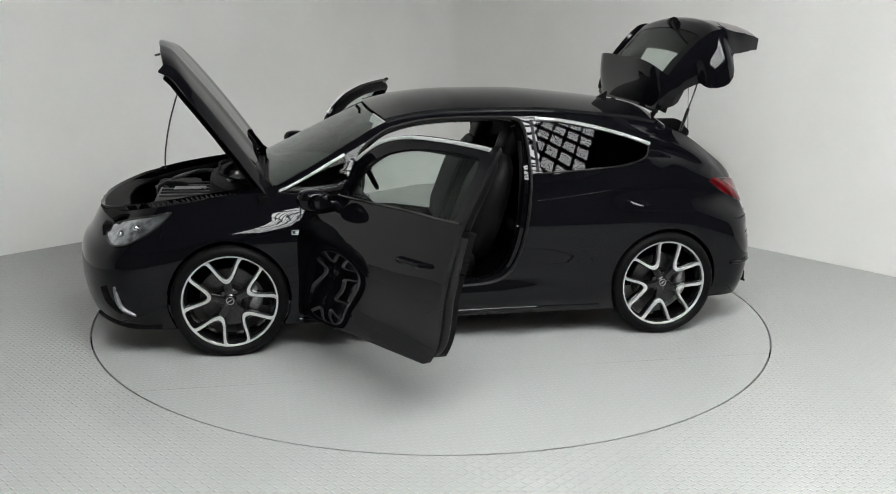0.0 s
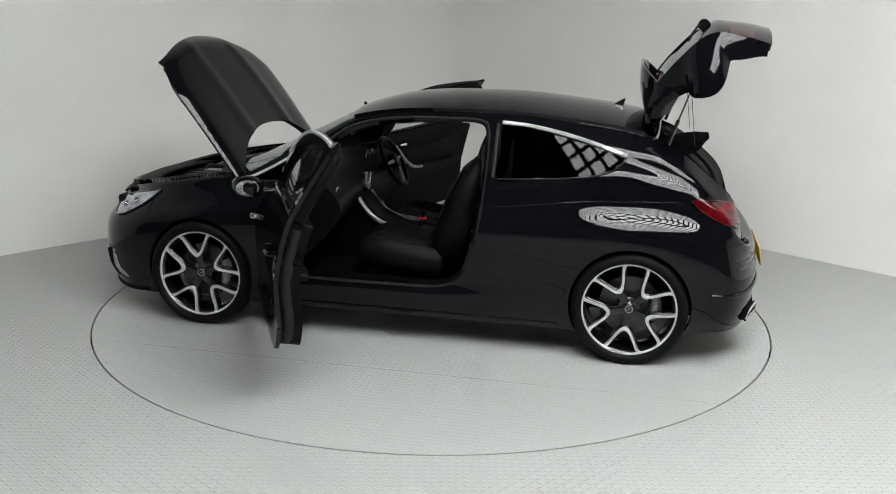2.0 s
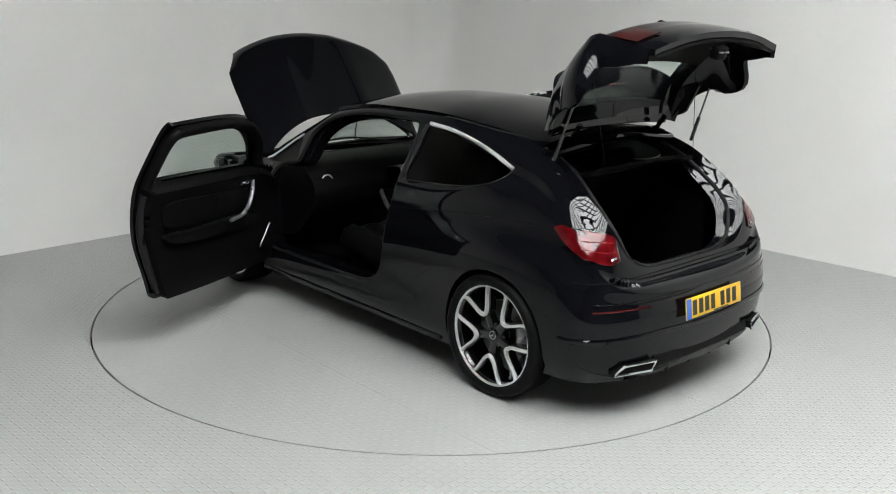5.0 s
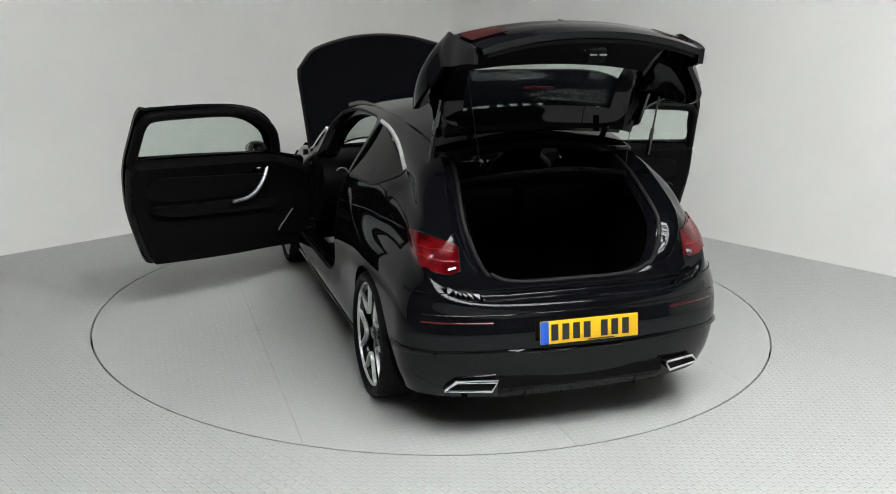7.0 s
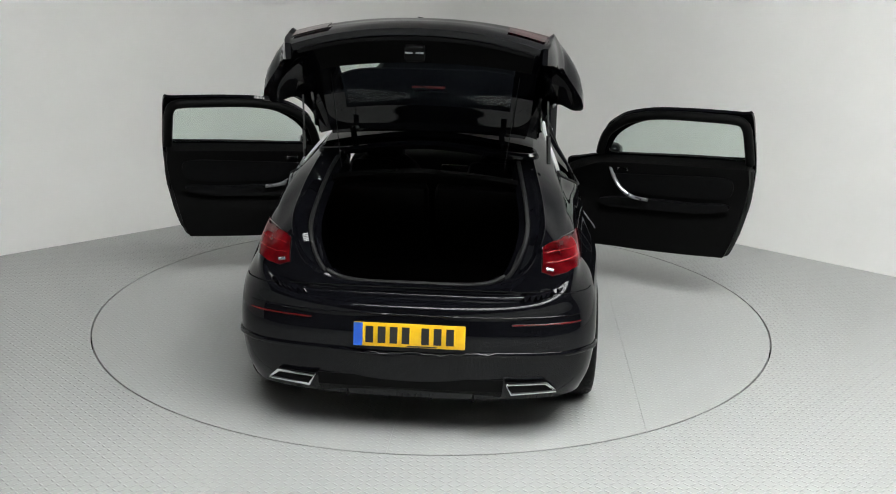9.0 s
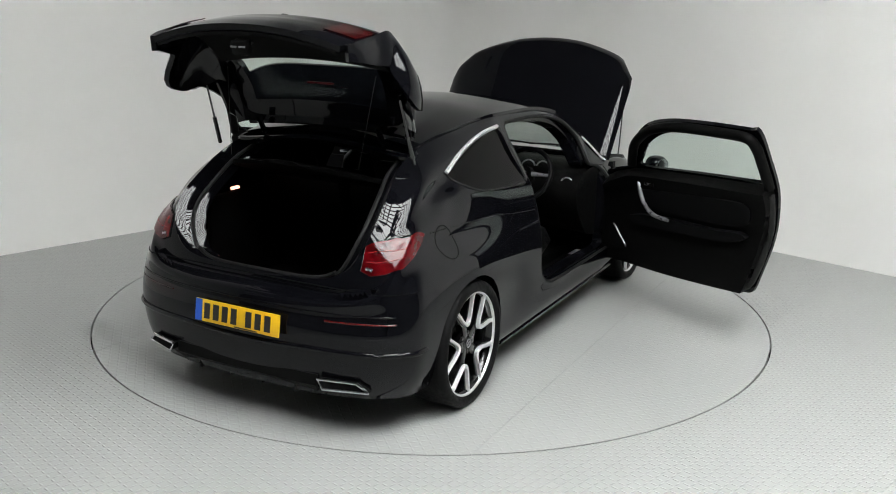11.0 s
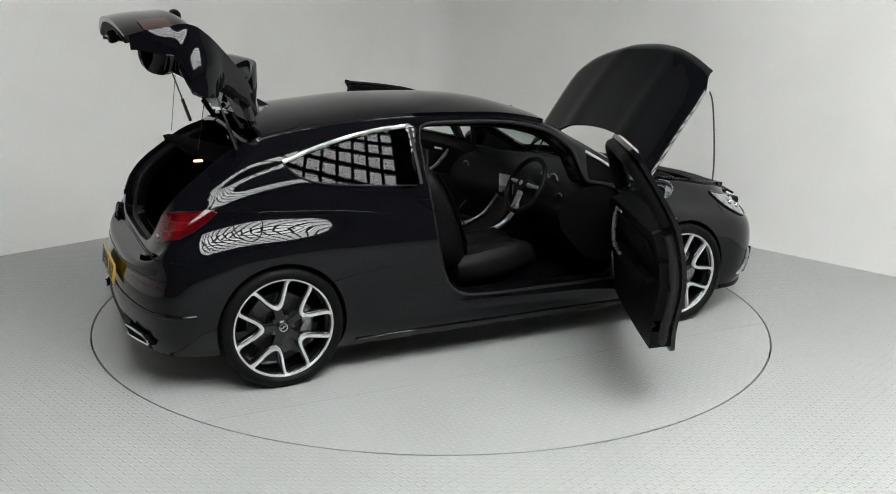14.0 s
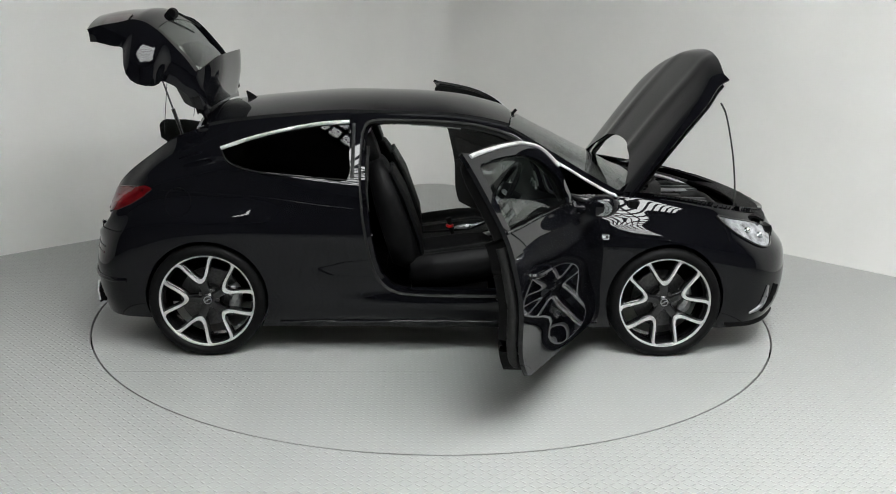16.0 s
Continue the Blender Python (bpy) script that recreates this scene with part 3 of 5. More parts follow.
for side in (1, -1):
    panel("body_side", WHOLE, [door_hole, quarter_hole, light_hole] + arches, side=side, back=0.03)
    panel("quarter_window", quarter_hole, mat=DARK_GLASS, side=side, offset=-0.006, back=0.004, plain=True)
    panel("quarterlight", light_hole, mat=DARK_GLASS, side=side, offset=-0.006, back=0.004)
    door = panel("door", door_skin, [glass_hole], side=side, back=0.022, M=door_pose(side), label="black door swung wide open")
    panel("window_pane", glass_hole, mat=GLASS, parent=door, side=side, offset=-0.02, back=0.004, M=door_pose(side), plain=True)

# roof and windscreen
us = np.linspace(UF, UR, 300)
edge = RAILS[8](us)


def edge_at(x):
    i = np.argsort(edge[:, 0])
    return np.interp(x, edge[i, 0], edge[i, 1]), np.interp(x, edge[i, 0], edge[i, 2])


def cap_grid(xs, bow, crown, inset=0.0, n=25, drop=0.0):
    rows = []
    for x, b, c in zip(xs, bow, crown):
        y, z = edge_at(x)
        s = np.linspace(-1, 1, n)
        k = 1 - np.abs(s) ** 2.2
        rows.append(np.stack([x + b * k, s * (y - inset), z - drop + c * k], -1))
    return np.array(rows)


xs = np.linspace(.40, -1.36, 60)
shell("roof", cap_grid(xs, np.interp(xs, [-1.36, -1.0, 0, .40], [-.03, 0, .0, .05]), np.interp(xs, [-1.36, -.1, .2, .40], [.062, .062, .048, .024])), -0.02, PAINT, car)
xs = np.linspace(1.09, .41, 24)
shell("windscreen", cap_grid(xs, np.linspace(.17, .05, 24), np.linspace(.014, .022, 24), inset=.004), -0.004, GLASS, car)


def strip(name, pts, r, mat, parent=None, side=1, offset=0.0, M=None, label="", n=6, closed=False, seg=6, smooth=True):
    """A bead that lies on the body surface along the given points."""
    line = smooth_line(pts, n, closed) if smooth else pts
    uv = np.array([find(p) for p in line])
    return uv_strip(name, uv, r, mat, parent, side, offset, M, label, closed, seg)


def uv_strip(name, uv, r, mat, parent=None, side=1, offset=0.0, M=None, label="", closed=False, seg=6):
    uv = np.asarray(uv)
    v = np.clip(uv[:, 1], 0, 1)
    P = surf(uv[:, 0], v) + surf_normal(uv[:, 0], v) * offset
    P = P * [1, side, 1]
    if M is not None:
        P = np.array([M @ Vector(q) for q in P])
    bm = bmesh.new()
    tube(bm, P, r, seg, closed)
    return part(name, bm, mat, parent or car, label, 60)


def level_line(z, u0, u1, n=60):
    """Parameters along the body at one height."""
    out = []
    for u in np.linspace(u0, u1, n):
        i = np.abs(GP[:, :, 2] - z + np.where(np.abs(GU - u) > .003, 9, 0)).argmin()
        out.append((u, GV.ravel()[i]))
    vv = np.array(out)
    vv[:, 1] = np.convolve(np.pad(vv[:, 1], 4, "edge"), np.ones(9) / 9, "valid")
    return vv


def lathe(bm, prof, seg=64):
    """A body of revolution round y from (radius, y) pairs."""
    rings = [[bm.verts.new((r * math.cos(q), y, r * math.sin(q))) for q in [2 * math.pi * k / seg for k in range(seg)]] for r, y in prof]
    for a, b in zip(rings, rings[1:]):
        for k in range(seg):
            bm.faces.new((a[k], a[(k + 1) % seg], b[(k + 1) % seg], b[k]))


def band(bm, line, w, y0, y1):
    """A flat bar of width w along a line in the wheel's plane, from y0 to y1."""
    line = [Vector((p[0], 0, p[1])) for p in line]
    rows = []
    for i, p in enumerate(line):
        d = (line[min(i + 1, len(line) - 1)] - line[max(i - 1, 0)]).normalized()
        s = Vector((d.z, 0, -d.x)) * (w[i] if isinstance(w, list) else w) / 2
        e = s * 0.8
        rows.append([bm.verts.new(p - s + Vector((0, y0, 0))), bm.verts.new(p - s + Vector((0, y1 - .003, 0))), bm.verts.new(p - e + Vector((0, y1, 0))),
                     bm.verts.new(p + e + Vector((0, y1, 0))), bm.verts.new(p + s + Vector((0, y1 - .003, 0))), bm.verts.new(p + s + Vector((0, y0, 0)))])
    for a, b in zip(rows, rows[1:]):
        for k in range(5):
            bm.faces.new((a[k], a[k + 1], b[k + 1], b[k]))
    bm.faces.new(rows[0])
    bm.faces.new(rows[-1])


# ---- wheels ----
def build_wheel(x, side, phase):
    """One wheel with its tyre, rim, five forked spokes, hub and brake; its outer face looks to +y before it is set."""
    M = pose(x, .785 * side, .335, 0, 0, 0 if side > 0 else 180)
    bm = bmesh.new()
    R = .337
    lathe(bm, [(.276, -.100), (.284, -.114), (.302, -.122), (.322, -.116), (.333, -.10), (R, -.08), (R, .08), (.333, .10), (.322, .115), (.302, .122), (.288, .117), (.280, .108), (.272, .098)], 96)
    for v in bm.verts:
        v.co = M @ v.co
    wheel = part("wheel", bm, TYRE, car, "low-profile black tyre on a forked alloy wheel", 50)
    bm = bmesh.new()
    for k in range(4):
        lathe(bm, [(R + .0003, -.062 + k * .036), (R - .007, -.06 + k * .036), (R - .007, -.052 + k * .036), (R + .0003, -.05 + k * .036)], 96)
    for v in bm.verts:
        v.co = M @ v.co
    part("tread_groove", bm, GAP, wheel)
    bm = bmesh.new()
    lathe(bm, [(.276, .10), (.268, .094), (.257, .085), (.248, .05), (.243, -.06), (.265, -.1)], 72)
    for v in bm.verts:
        v.co = M @ v.co
    part("rim_barrel", bm, RIM_BLACK, wheel)
    bm = bmesh.new()
    lathe(bm, [(.264, .088), (.2665, .099), (.268, .103), (.275, .103), (.278, .098), (.278, .09)], 96)
    for v in bm.verts:
        v.co = M @ v.co
    part("rim_lip", bm, MACHINED, wheel)
    fork = [(.252, -.112), (.243, -.094), (.225, -.080), (.190, -.060), (.150, -.037), (.127, -.017), (.120, 0), (.127, .017), (.150, .037), (.190, .060), (.225, .080), (.243, .094), (.252, .112)]
    for k in range(5):
        q = radians(phase + 72 * k)
        c, s = math.cos(q), math.sin(q)
        line = [np.array(p) for p in smooth_line(fork, 3)]
        line = [(p[0] * c - p[1] * s, p[0] * s + p[1] * c) for p in line]
        bm = bmesh.new()
        band(bm, line, [np.interp(abs(i / 18 - 1), [0, .3, .6, .85, 1], [.023, .0145, .0135, .018, .028]) for i in range(37)], .080, .098)
        for v in bm.verts:
            v.co = M @ v.co
        spoke = part("spoke", bm, MACHINED, wheel)
        bm = bmesh.new()
        band(bm, line, .031, .035, .0795)
        band(bm, [(.03 * c, .03 * s), (.08 * c, .08 * s), (.122 * c, .122 * s)], .046, .03, .074)
        for v in bm.verts:
            v.co = M @ v.co
        part("spoke_body", bm, RIM_BLACK, wheel)
    bm = bmesh.new()
    lathe(bm, [(.001, .082), (.028, .081), (.032, .076), (.05, .07), (.066, .06), (.07, .03)], 40)
    for v in bm.verts:
        v.co = M @ v.co
    part("hub", bm, RIM_BLACK, wheel)
    bm = bmesh.new()
    lathe(bm, [(.019, .0815), (.019, .085), (.024, .085), (.024, .0815)], 32)
    band(bm, [(-.016, .008), (0, .002), (0, -.002), (.016, -.008)], .006, .0815, .0845)
    for v in bm.verts:
        v.co = M @ v.co
    part("hub_badge", bm, SATIN, wheel)
    for k in range(5):
        q = radians(phase + 36 + 72 * k)
        bm = bmesh.new()
        disc(bm, (.055 * math.cos(q), .062, .055 * math.sin(q)), .010, .02, "y", 10)
        for v in bm.verts:
            v.co = M @ v.co
        part("wheel_bolt", bm, STEEL, wheel)
    bm = bmesh.new()
    lathe(bm, [(.06, .01), (.085, .012), (.085, .0), (.175, .0), (.175, -.026), (.06, -.026)], 64)
    for v in bm.verts:
        v.co = M @ v.co
    part("brake_disc", bm, STEEL, wheel)
    bm = bmesh.new()
    tube(bm, [(.150 * math.cos(radians(150 + a * 10)), .0, .150 * math.sin(radians(150 + a * 10))) for a in range(7)], [.03, .038, .04, .04, .04, .038, .03], 8)
    for v in bm.verts:
        v.co = M @ v.co
    part("brake_caliper", bm, ALU, wheel)


WHEEL_PHASE = {(True, 1): 11, (True, -1): 14, (False, 1): 60, (False, -1): 3}
for wx in (1.3475, -1.3475):
    for side in (1, -1):
        build_wheel(wx, side, WHEEL_PHASE[(wx > 0, side)])

# ---- underbody, wheel wells, cabin floor, engine bay and boot tub ----
bm = bmesh.new()
box(bm, (-.02, 0, .20), (2.0, 1.60, .06), None, .02)
box(bm, (-.05, 0, .25), (3.7, 1.0, .10), None, .02)
part("floor_pan", bm, CARPET, car)
for side in (1, -1):
    for wx in (1.3475, -1.3475):
        bm = bmesh.new()
        n = 28
        A = []
        for k in range(n + 1):
            q = math.pi * (-.06 + 1.12 * k / n)
            px, pz = wx + .385 * math.cos(q), .345 + .385 * math.sin(q)
            A.append([bm.verts.new((px, .845 * side, pz)), bm.verts.new((px, .56 * side, pz))])
        for a, b in zip(A, A[1:]):
            bm.faces.new((a[0], a[1], b[1], b[0]))
        bm.faces.new([a[1] for a in A])
        part("wheel_well", bm, PLASTIC, car, "", 30)
bm = bmesh.new()
box(bm, (1.14, 0, .60), (.05, 1.56, .66))
box(bm, (1.62, 0, .34), (.95, 1.04, .10))
box(bm, (2.02, 0, .55), (.10, 1.2, .40), None, .02)
part("engine_bay", bm, PLASTIC, car, "", 30)

# boot lining
for c, q in (((-1.50, 0, .46), (.85, 1.12, .05)), ((-1.06, 0, .78), (.06, 1.22, .66)), ((-1.36, .57, .74), (.62, .03, .52)), ((-1.36, -.57, .74), (.62, .03, .52)), ((-1.905, 0, .58), (.03, .92, .22))):
    bm = bmesh.new()
    box(bm, c, q, None, .01)
    part("boot_lining", bm, CARPET, car)
bm = bmesh.new()
xs = np.linspace(.33, -1.34, 24)
v, f = grid_mesh(cap_grid(xs, np.zeros(24), np.full(24, .055), inset=.01, n=15, drop=.045))
mesh_ob("headliner", v, f, HEADLINER, car)

bm = bmesh.new()
box(bm, (-1.48, .545, 1.02), (.06, .02, .016), None, .005)
part("boot_lamp", bm, BOOT_GLOW, car, "small lit courtesy lamp in the boot")

# ---- rear opening: painted gutter and rubber seal ----
ue = np.linspace(.80, 1.0, 60)
e8 = RAILS[8](ue)
ring = np.concatenate([e8, (e8 * [1, -1, 1])[::-1][1:]])
ring = ring[(ring[:, 0] < -1.33)]
cen = np.array([-1.72, 0, 1.02])
inn = ring.copy()
low = np.clip((1.25 - ring[:, 2]) / .5, 0, 1)[:, None]
inn = ring * [1, .86, 1] + np.concatenate([.035 + .02 * low, 0 * low, -.035 + .02 * (ring[:, 2:] < .8)], 1)
inn2 = inn * [1, .93, 1] + [.05, 0, -.01]
P = np.stack([ring, (ring + inn) / 2 + [.012, 0, -.014], inn, inn2], 1)
shell("boot_gutter", P, .006, PAINT, car, "", None, 50)
bm = bmesh.new()
tube(bm, inn + [-.004, 0, .006], .011, 8)
part("boot_seal", bm, RUBBER, car)
bm = bmesh.new()
xs = [(-1.36, .54, 1.30), (-1.42, .50, 1.285), (-1.44, 0, 1.335), (-1.42, -.50, 1.285), (-1.36, -.54, 1.30)]
tube(bm, smooth_line(xs, 8), .022, 8)
part("roof_header", bm, PAINT, car)
bm = bmesh.new()
box(bm, (-1.90, 0, .722), (.10, .56, .012), None, .004)
part("sill_guard", bm, PLASTIC, car, "ribbed black boot sill cover")

# ---- lamps, number plate, exhausts and rear bumper ----
TAIL_TOP = [(-1.655, .775, .973), (-1.72, .735, .968), (-1.79, .69, .962), (-1.85, .645, .953), (-1.90, .60, .940)]
TAIL_LOW = [(-1.655, .775, .970), (-1.71, .79, .930), (-1.78, .785, .885), (-1.85, .755, .845), (-1.905, .71, .822), (-1.945, .65, .815), (-1.955, .60, .835)]
tail_top, tail_low = np.array([find(p) for p in TAIL_TOP]), np.array([find(p) for p in TAIL_LOW])
tail_uv = np.concatenate([tail_top, tail_low[:0:-1]])


def along(line, t):
    d = np.concatenate([[0], np.cumsum(np.linalg.norm(np.diff(line, axis=0), axis=1))])
    return np.array([np.interp(np.asarray(t) * d[-1], d, line[:, c]) for c in (0, 1)]).T


for side in (1, -1):
    lamp = panel("tail_lamp", tail_uv, mat=LAMP_RED, side=side, offset=.008, back=.012, step=.02, label="red wrap-around tail lamp")
    ts = np.linspace(.22, .93, 14)
    for share, mat_ in ((.3, LAMP_BLADE), (.62, LAMP_BLADE)):
        uv_strip("lamp_blade", along(tail_top, ts) * (1 - share) + along(tail_low, ts) * share, .0028, mat_, lamp, side, .007)
    uv_strip("reverse_lamp", along(tail_low, np.linspace(.72, .9, 8)) * .85 + along(tail_top, np.linspace(.72, .9, 8)) * .15, .011, LAMP_CLEAR, lamp, side, .002)
    uv_strip("lamp_rim", np.concatenate([tail_uv, tail_uv[:1]]), .004, GLOSS_BLACK, lamp, side, .004)
for side in (1, -1):
    uv_strip("bumper_joint", level_line(.735, .868, 1.0), .003, GAP, car, side, .0)
    uv_strip("bumper_crease", level_line(.455, .86, 1.0), .013, PAINT, car, side, .001)
    uv_strip("bumper_ledge", level_line(.635, .90, 1.0), .004, PAINT, car, side, .001)
    uv_strip("bumper_reflector", level_line(.60, .90, .955, 20), .005, RED_DARK, car, side, -.001, label="slim red reflector")
plate = new("number_plate")
plate.parent = car
tagged(plate, "yellow rear number plate with a blue end band")
PM = pose(-2.122, 0, .55, 0, 8, 0)
bm = bmesh.new()
box(bm, (0, 0, 0), (.008, .52, .111), PM, .003)
part("plate_board", bm, PLATE_YELLOW, plate)
bm = bmesh.new()
box(bm, (-.0048, .238, 0), (.002, .042, .108), PM)
part("plate_band", bm, PLATE_BLUE, plate)
for i, y in enumerate((.185, .128, .072, .016, -.075, -.132, -.190)):
    bm = bmesh.new()
    box(bm, (-.0048, y, 0), (.002, .036, .078), PM)
    part("plate_bar", bm, INK, plate)
bm = bmesh.new()
box(bm, (-.0048, -.06, -.0495), (.002, .14, .006), PM)
part("plate_maker_bar", bm, INK, plate)
for side in (1, -1):
    pts = [(-2.005, .690, .270), (-2.03, .640, .316), (-2.085, .453, .320), (-2.08, .480, .273)]
    pts = [Vector((a - .014, b * side, c)) for a, b, c in pts]
    bm = bmesh.new()
    tube(bm, [tuple(p) for p in smooth_line(pts, 1, True)], .008, 8, True)
    ex = part("exhaust_tip", bm, CHROME, car, "trapezoid chrome exhaust tip")
    bm = bmesh.new()
    v0 = [bm.verts.new(p) for p in pts]
    v1 = [bm.verts.new(p + Vector((.16, 0, 0))) for p in pts]
    for i in range(4):
        bm.faces.new((v0[i], v0[(i + 1) % 4], v1[(i + 1) % 4], v1[i]))
    bm.faces.new(v1)
    part("exhaust_bore", bm, GAP, ex)
    # flat near-black sheet across the mouth: the shade inside the pipe as colour
    bm = bmesh.new()
    c = sum(pts, Vector()) / 4
    vv = [bm.verts.new(c + (p - c) * .97 + Vector((-.001, 0, 0))) for p in pts]
    bm.faces.new(vv)
    part("exhaust_mouth_shade", bm, GAP, ex)
bm = bmesh.new()
P = []
for y in np.linspace(-.44, .44, 21):
    x = -2.078 + .012 * abs(y / .44) ** 3
    P.append([(x, y, .33), (x - .005, y * .99, .28), (x + .04, y * .97, .22), (x + .30, y * .95, .19)])
shell("rear_diffuser", np.array(P), .012, PLASTIC, car)
for y in (-.30, -.10, .10, .30):
    bm = bmesh.new()
    box(bm, (-1.985, y, .235), (.17, .012, .05), None, .003)
    part("diffuser_fin", bm, PLASTIC, car)

# ---- headlamps, front bumper trim ----
HEAD = [(1.66, .835), (1.75, .815), (1.88, .785), (2.0, .745), (2.04, .70), (2.0, .655), (1.93, .66), (1.84, .70), (1.75, .755)]
head_uv = outline(HEAD, 3)
for side in (1, -1):
    hl = panel("headlamp", head_uv, mat=LAMP_CLEAR, side=side, offset=.006, back=.02, step=.02, label="clear headlamp with bright reflectors")
    uv_strip("headlamp_rim", np.concatenate([head_uv, head_uv[:1]]), .006, GLOSS_BLACK, hl, side, .006)
    for px, pz in ((1.95, .71), (1.86, .745)):
        u, v = find((px, pz))
        c = (surf(u, v) + surf_normal(u, v) * .004) * [1, side, 1]
        bm = bmesh.new()
        bmesh.ops.create_icosphere(bm, subdivisions=2, radius=.022, matrix=Matrix.Translation(c))
        part("lamp_projector", bm, CHROME, hl)
    uv_strip("bumper_blade", outline([(1.99, .43), (1.975, .36), (1.95, .30), (1.88, .262)], 4, False), [.006 + .01 * math.sin(math.pi * k / 12) for k in range(13)], SATIN, car, side, .004, label="silver air-intake blade")
    strip("front_intake", [(2.06, .42), (2.03, .33), (1.96, .27)], .028, GAP, car, side, -.012)
    strip("front_splitter", [(1.74, .185), (1.9, .18), (2.05, .19), (2.12, .20)], .014, PLASTIC, car, side, .0)
    strip("bumper_gap", [(1.70, .80), (1.715, .74), (1.725, .70)], .0025, GAP, car, side, 0)
    u, v = find((.95, .739))
    bm = bmesh.new()
    by = float(surf(u, v)[1])
    box(bm, (.95, by, .739), (.075, .012, .030), None, .004)
    if side < 0:
        for q in bm.verts:
            q.co.y *= -1
    badge = part("wing_badge", bm, GLOSS_BLACK, car, "small wing vent badge")
    bm = bmesh.new()
    for dx, dz, w, h in ((0, .012, .07, .004), (0, -.012, .07, .004), (-.033, 0, .004, .024), (.033, 0, .004, .024), (.004, 0, .02, .013)):
        box(bm, (.95 + dx, (by + .0065) * side, .739 + dz), (w, .004, h))
    part("badge_frame", bm, CHROME, badge)
    strip("wing_joint", [(.925, .93), (.93, .80), (.93, .60), (.925, .40), (.92, .26)], .003, GAP, car, side, 0)

# ---- window chrome, door-opening seals, sills ----
SWAGE = [(-.53, 1.352), (-.7, 1.338), (-.9, 1.302), (-1.1, 1.253), (-1.272, 1.197)]
for side in (1, -1):
    strip("quarter_chrome", SWAGE, .0125, BRIGHT_TRIM, car, side, .001, label="bright window trim")
    uv_strip("quarter_seal", outline([(-1.272, 1.195), (-1.225, 1.135), (-1.10, 1.092), (-.95, 1.072), (-.75, 1.056), (-.54, 1.043)], 6, False), .0045, RUBBER, car, side, .002)
    strip("quarter_pillar", [(-.505, 1.345), (-.507, 1.2), (-.508, 1.05)], .014, RUBBER, car, side, -.008)
    strip("quarterlight_chrome", [(1.045, .948), (.9, 1.022), (.76, 1.102), (.66, 1.157)], .009, BRIGHT_TRIM, car, side, .001)
    strip("quarterlight_seal", [(1.04, .946), (.95, .938), (.85, .948), (.66, .985)], .0035, RUBBER, car, side, .001)
    uv_strip("door_seal", door_hole, .013, RUBBER, car, side, -.012, closed=True, seg=8)
    P = []
    for q in np.concatenate([door_hole, door_hole[:1]]):
        p = surf(*q)
        nrm = np.array([0, 1.0, .15])
        ctr = np.array([.2, p[1], .85])
        d = ctr - p
        d = d / np.linalg.norm(d)
        P.append([p - nrm * .012, p - nrm * .05 + d * .01, p - nrm * .055 + d * .035, p - nrm * .13 + d * .04])
    P = np.array(P) * [1, side, 1]
    shell("door_frame", P, .004 * side, PAINT, car, "", None, 50)
    bm = bmesh.new()
    box(bm, (.22, .79 * side, .352), (1.0, .085, .022), None, .008)
    sill = part("sill_cover", bm, PLASTIC, car)
    bm = bmesh.new()
    box(bm, (.15, .80 * side, .3645), (.56, .035, .004), None, .001)
    part("sill_strip", bm, SATIN, sill, "brushed silver tread strip")
    bm = bmesh.new()
    box(bm, (-.425, .772 * side, .716), (.012, .03, .05), None, .003)
    box(bm, (-.405, .785 * side, .716), (.035, .012, .012), None, .003)
    part("door_striker", bm, CHROME, car)
    strip("shoulder_crease", [(-.50, .885), (-.7, .905), (-1.0, .942), (-1.3, .955), (-1.60, .965)], .0028, PAINT, car, side, .0005)
    strip("sill_skirt", [(-.93, .20), (-.5, .205), (0, .205), (.5, .205), (.95, .20)], .012, PAINT, car, side, 0)
flap = [find((-1.504 + .075 * math.cos(q), .905 + .078 * math.sin(q))) for q in np.linspace(0, 2 * math.pi, 33)[:-1]]
uv_strip("fuel_flap_joint", flap, .0025, GAP, car, -1, 0, closed=True)

# roof aerial
bm = bmesh.new()
prof = [(-1.09, 1.408), (-1.15, 1.425), (-1.19, 1.45), (-1.222, 1.468), (-1.228, 1.462), (-1.218, 1.43), (-1.215, 1.40)]
a = [bm.verts.new((x, .020 - .017 * (z - 1.40) / .068, z)) for x, z in prof]
b = [bm.verts.new((x, -.020 + .017 * (z - 1.40) / .068, z)) for x, z in prof]
bm.faces.new(a)
bm.faces.new(b[::-1])
for i in range(len(prof)):
    j = (i + 1) % len(prof)
    bm.faces.new((a[i], b[i], b[j], a[j]))
part("roof_aerial", bm, GLOSS_BLACK, car, "black shark-fin aerial", 30)

# ---- doors: lining, armrest, handle, speaker, mirror, trim ----
def in_door(bm, D):
    for v in bm.verts:
        v.co = D @ v.co
    return bm


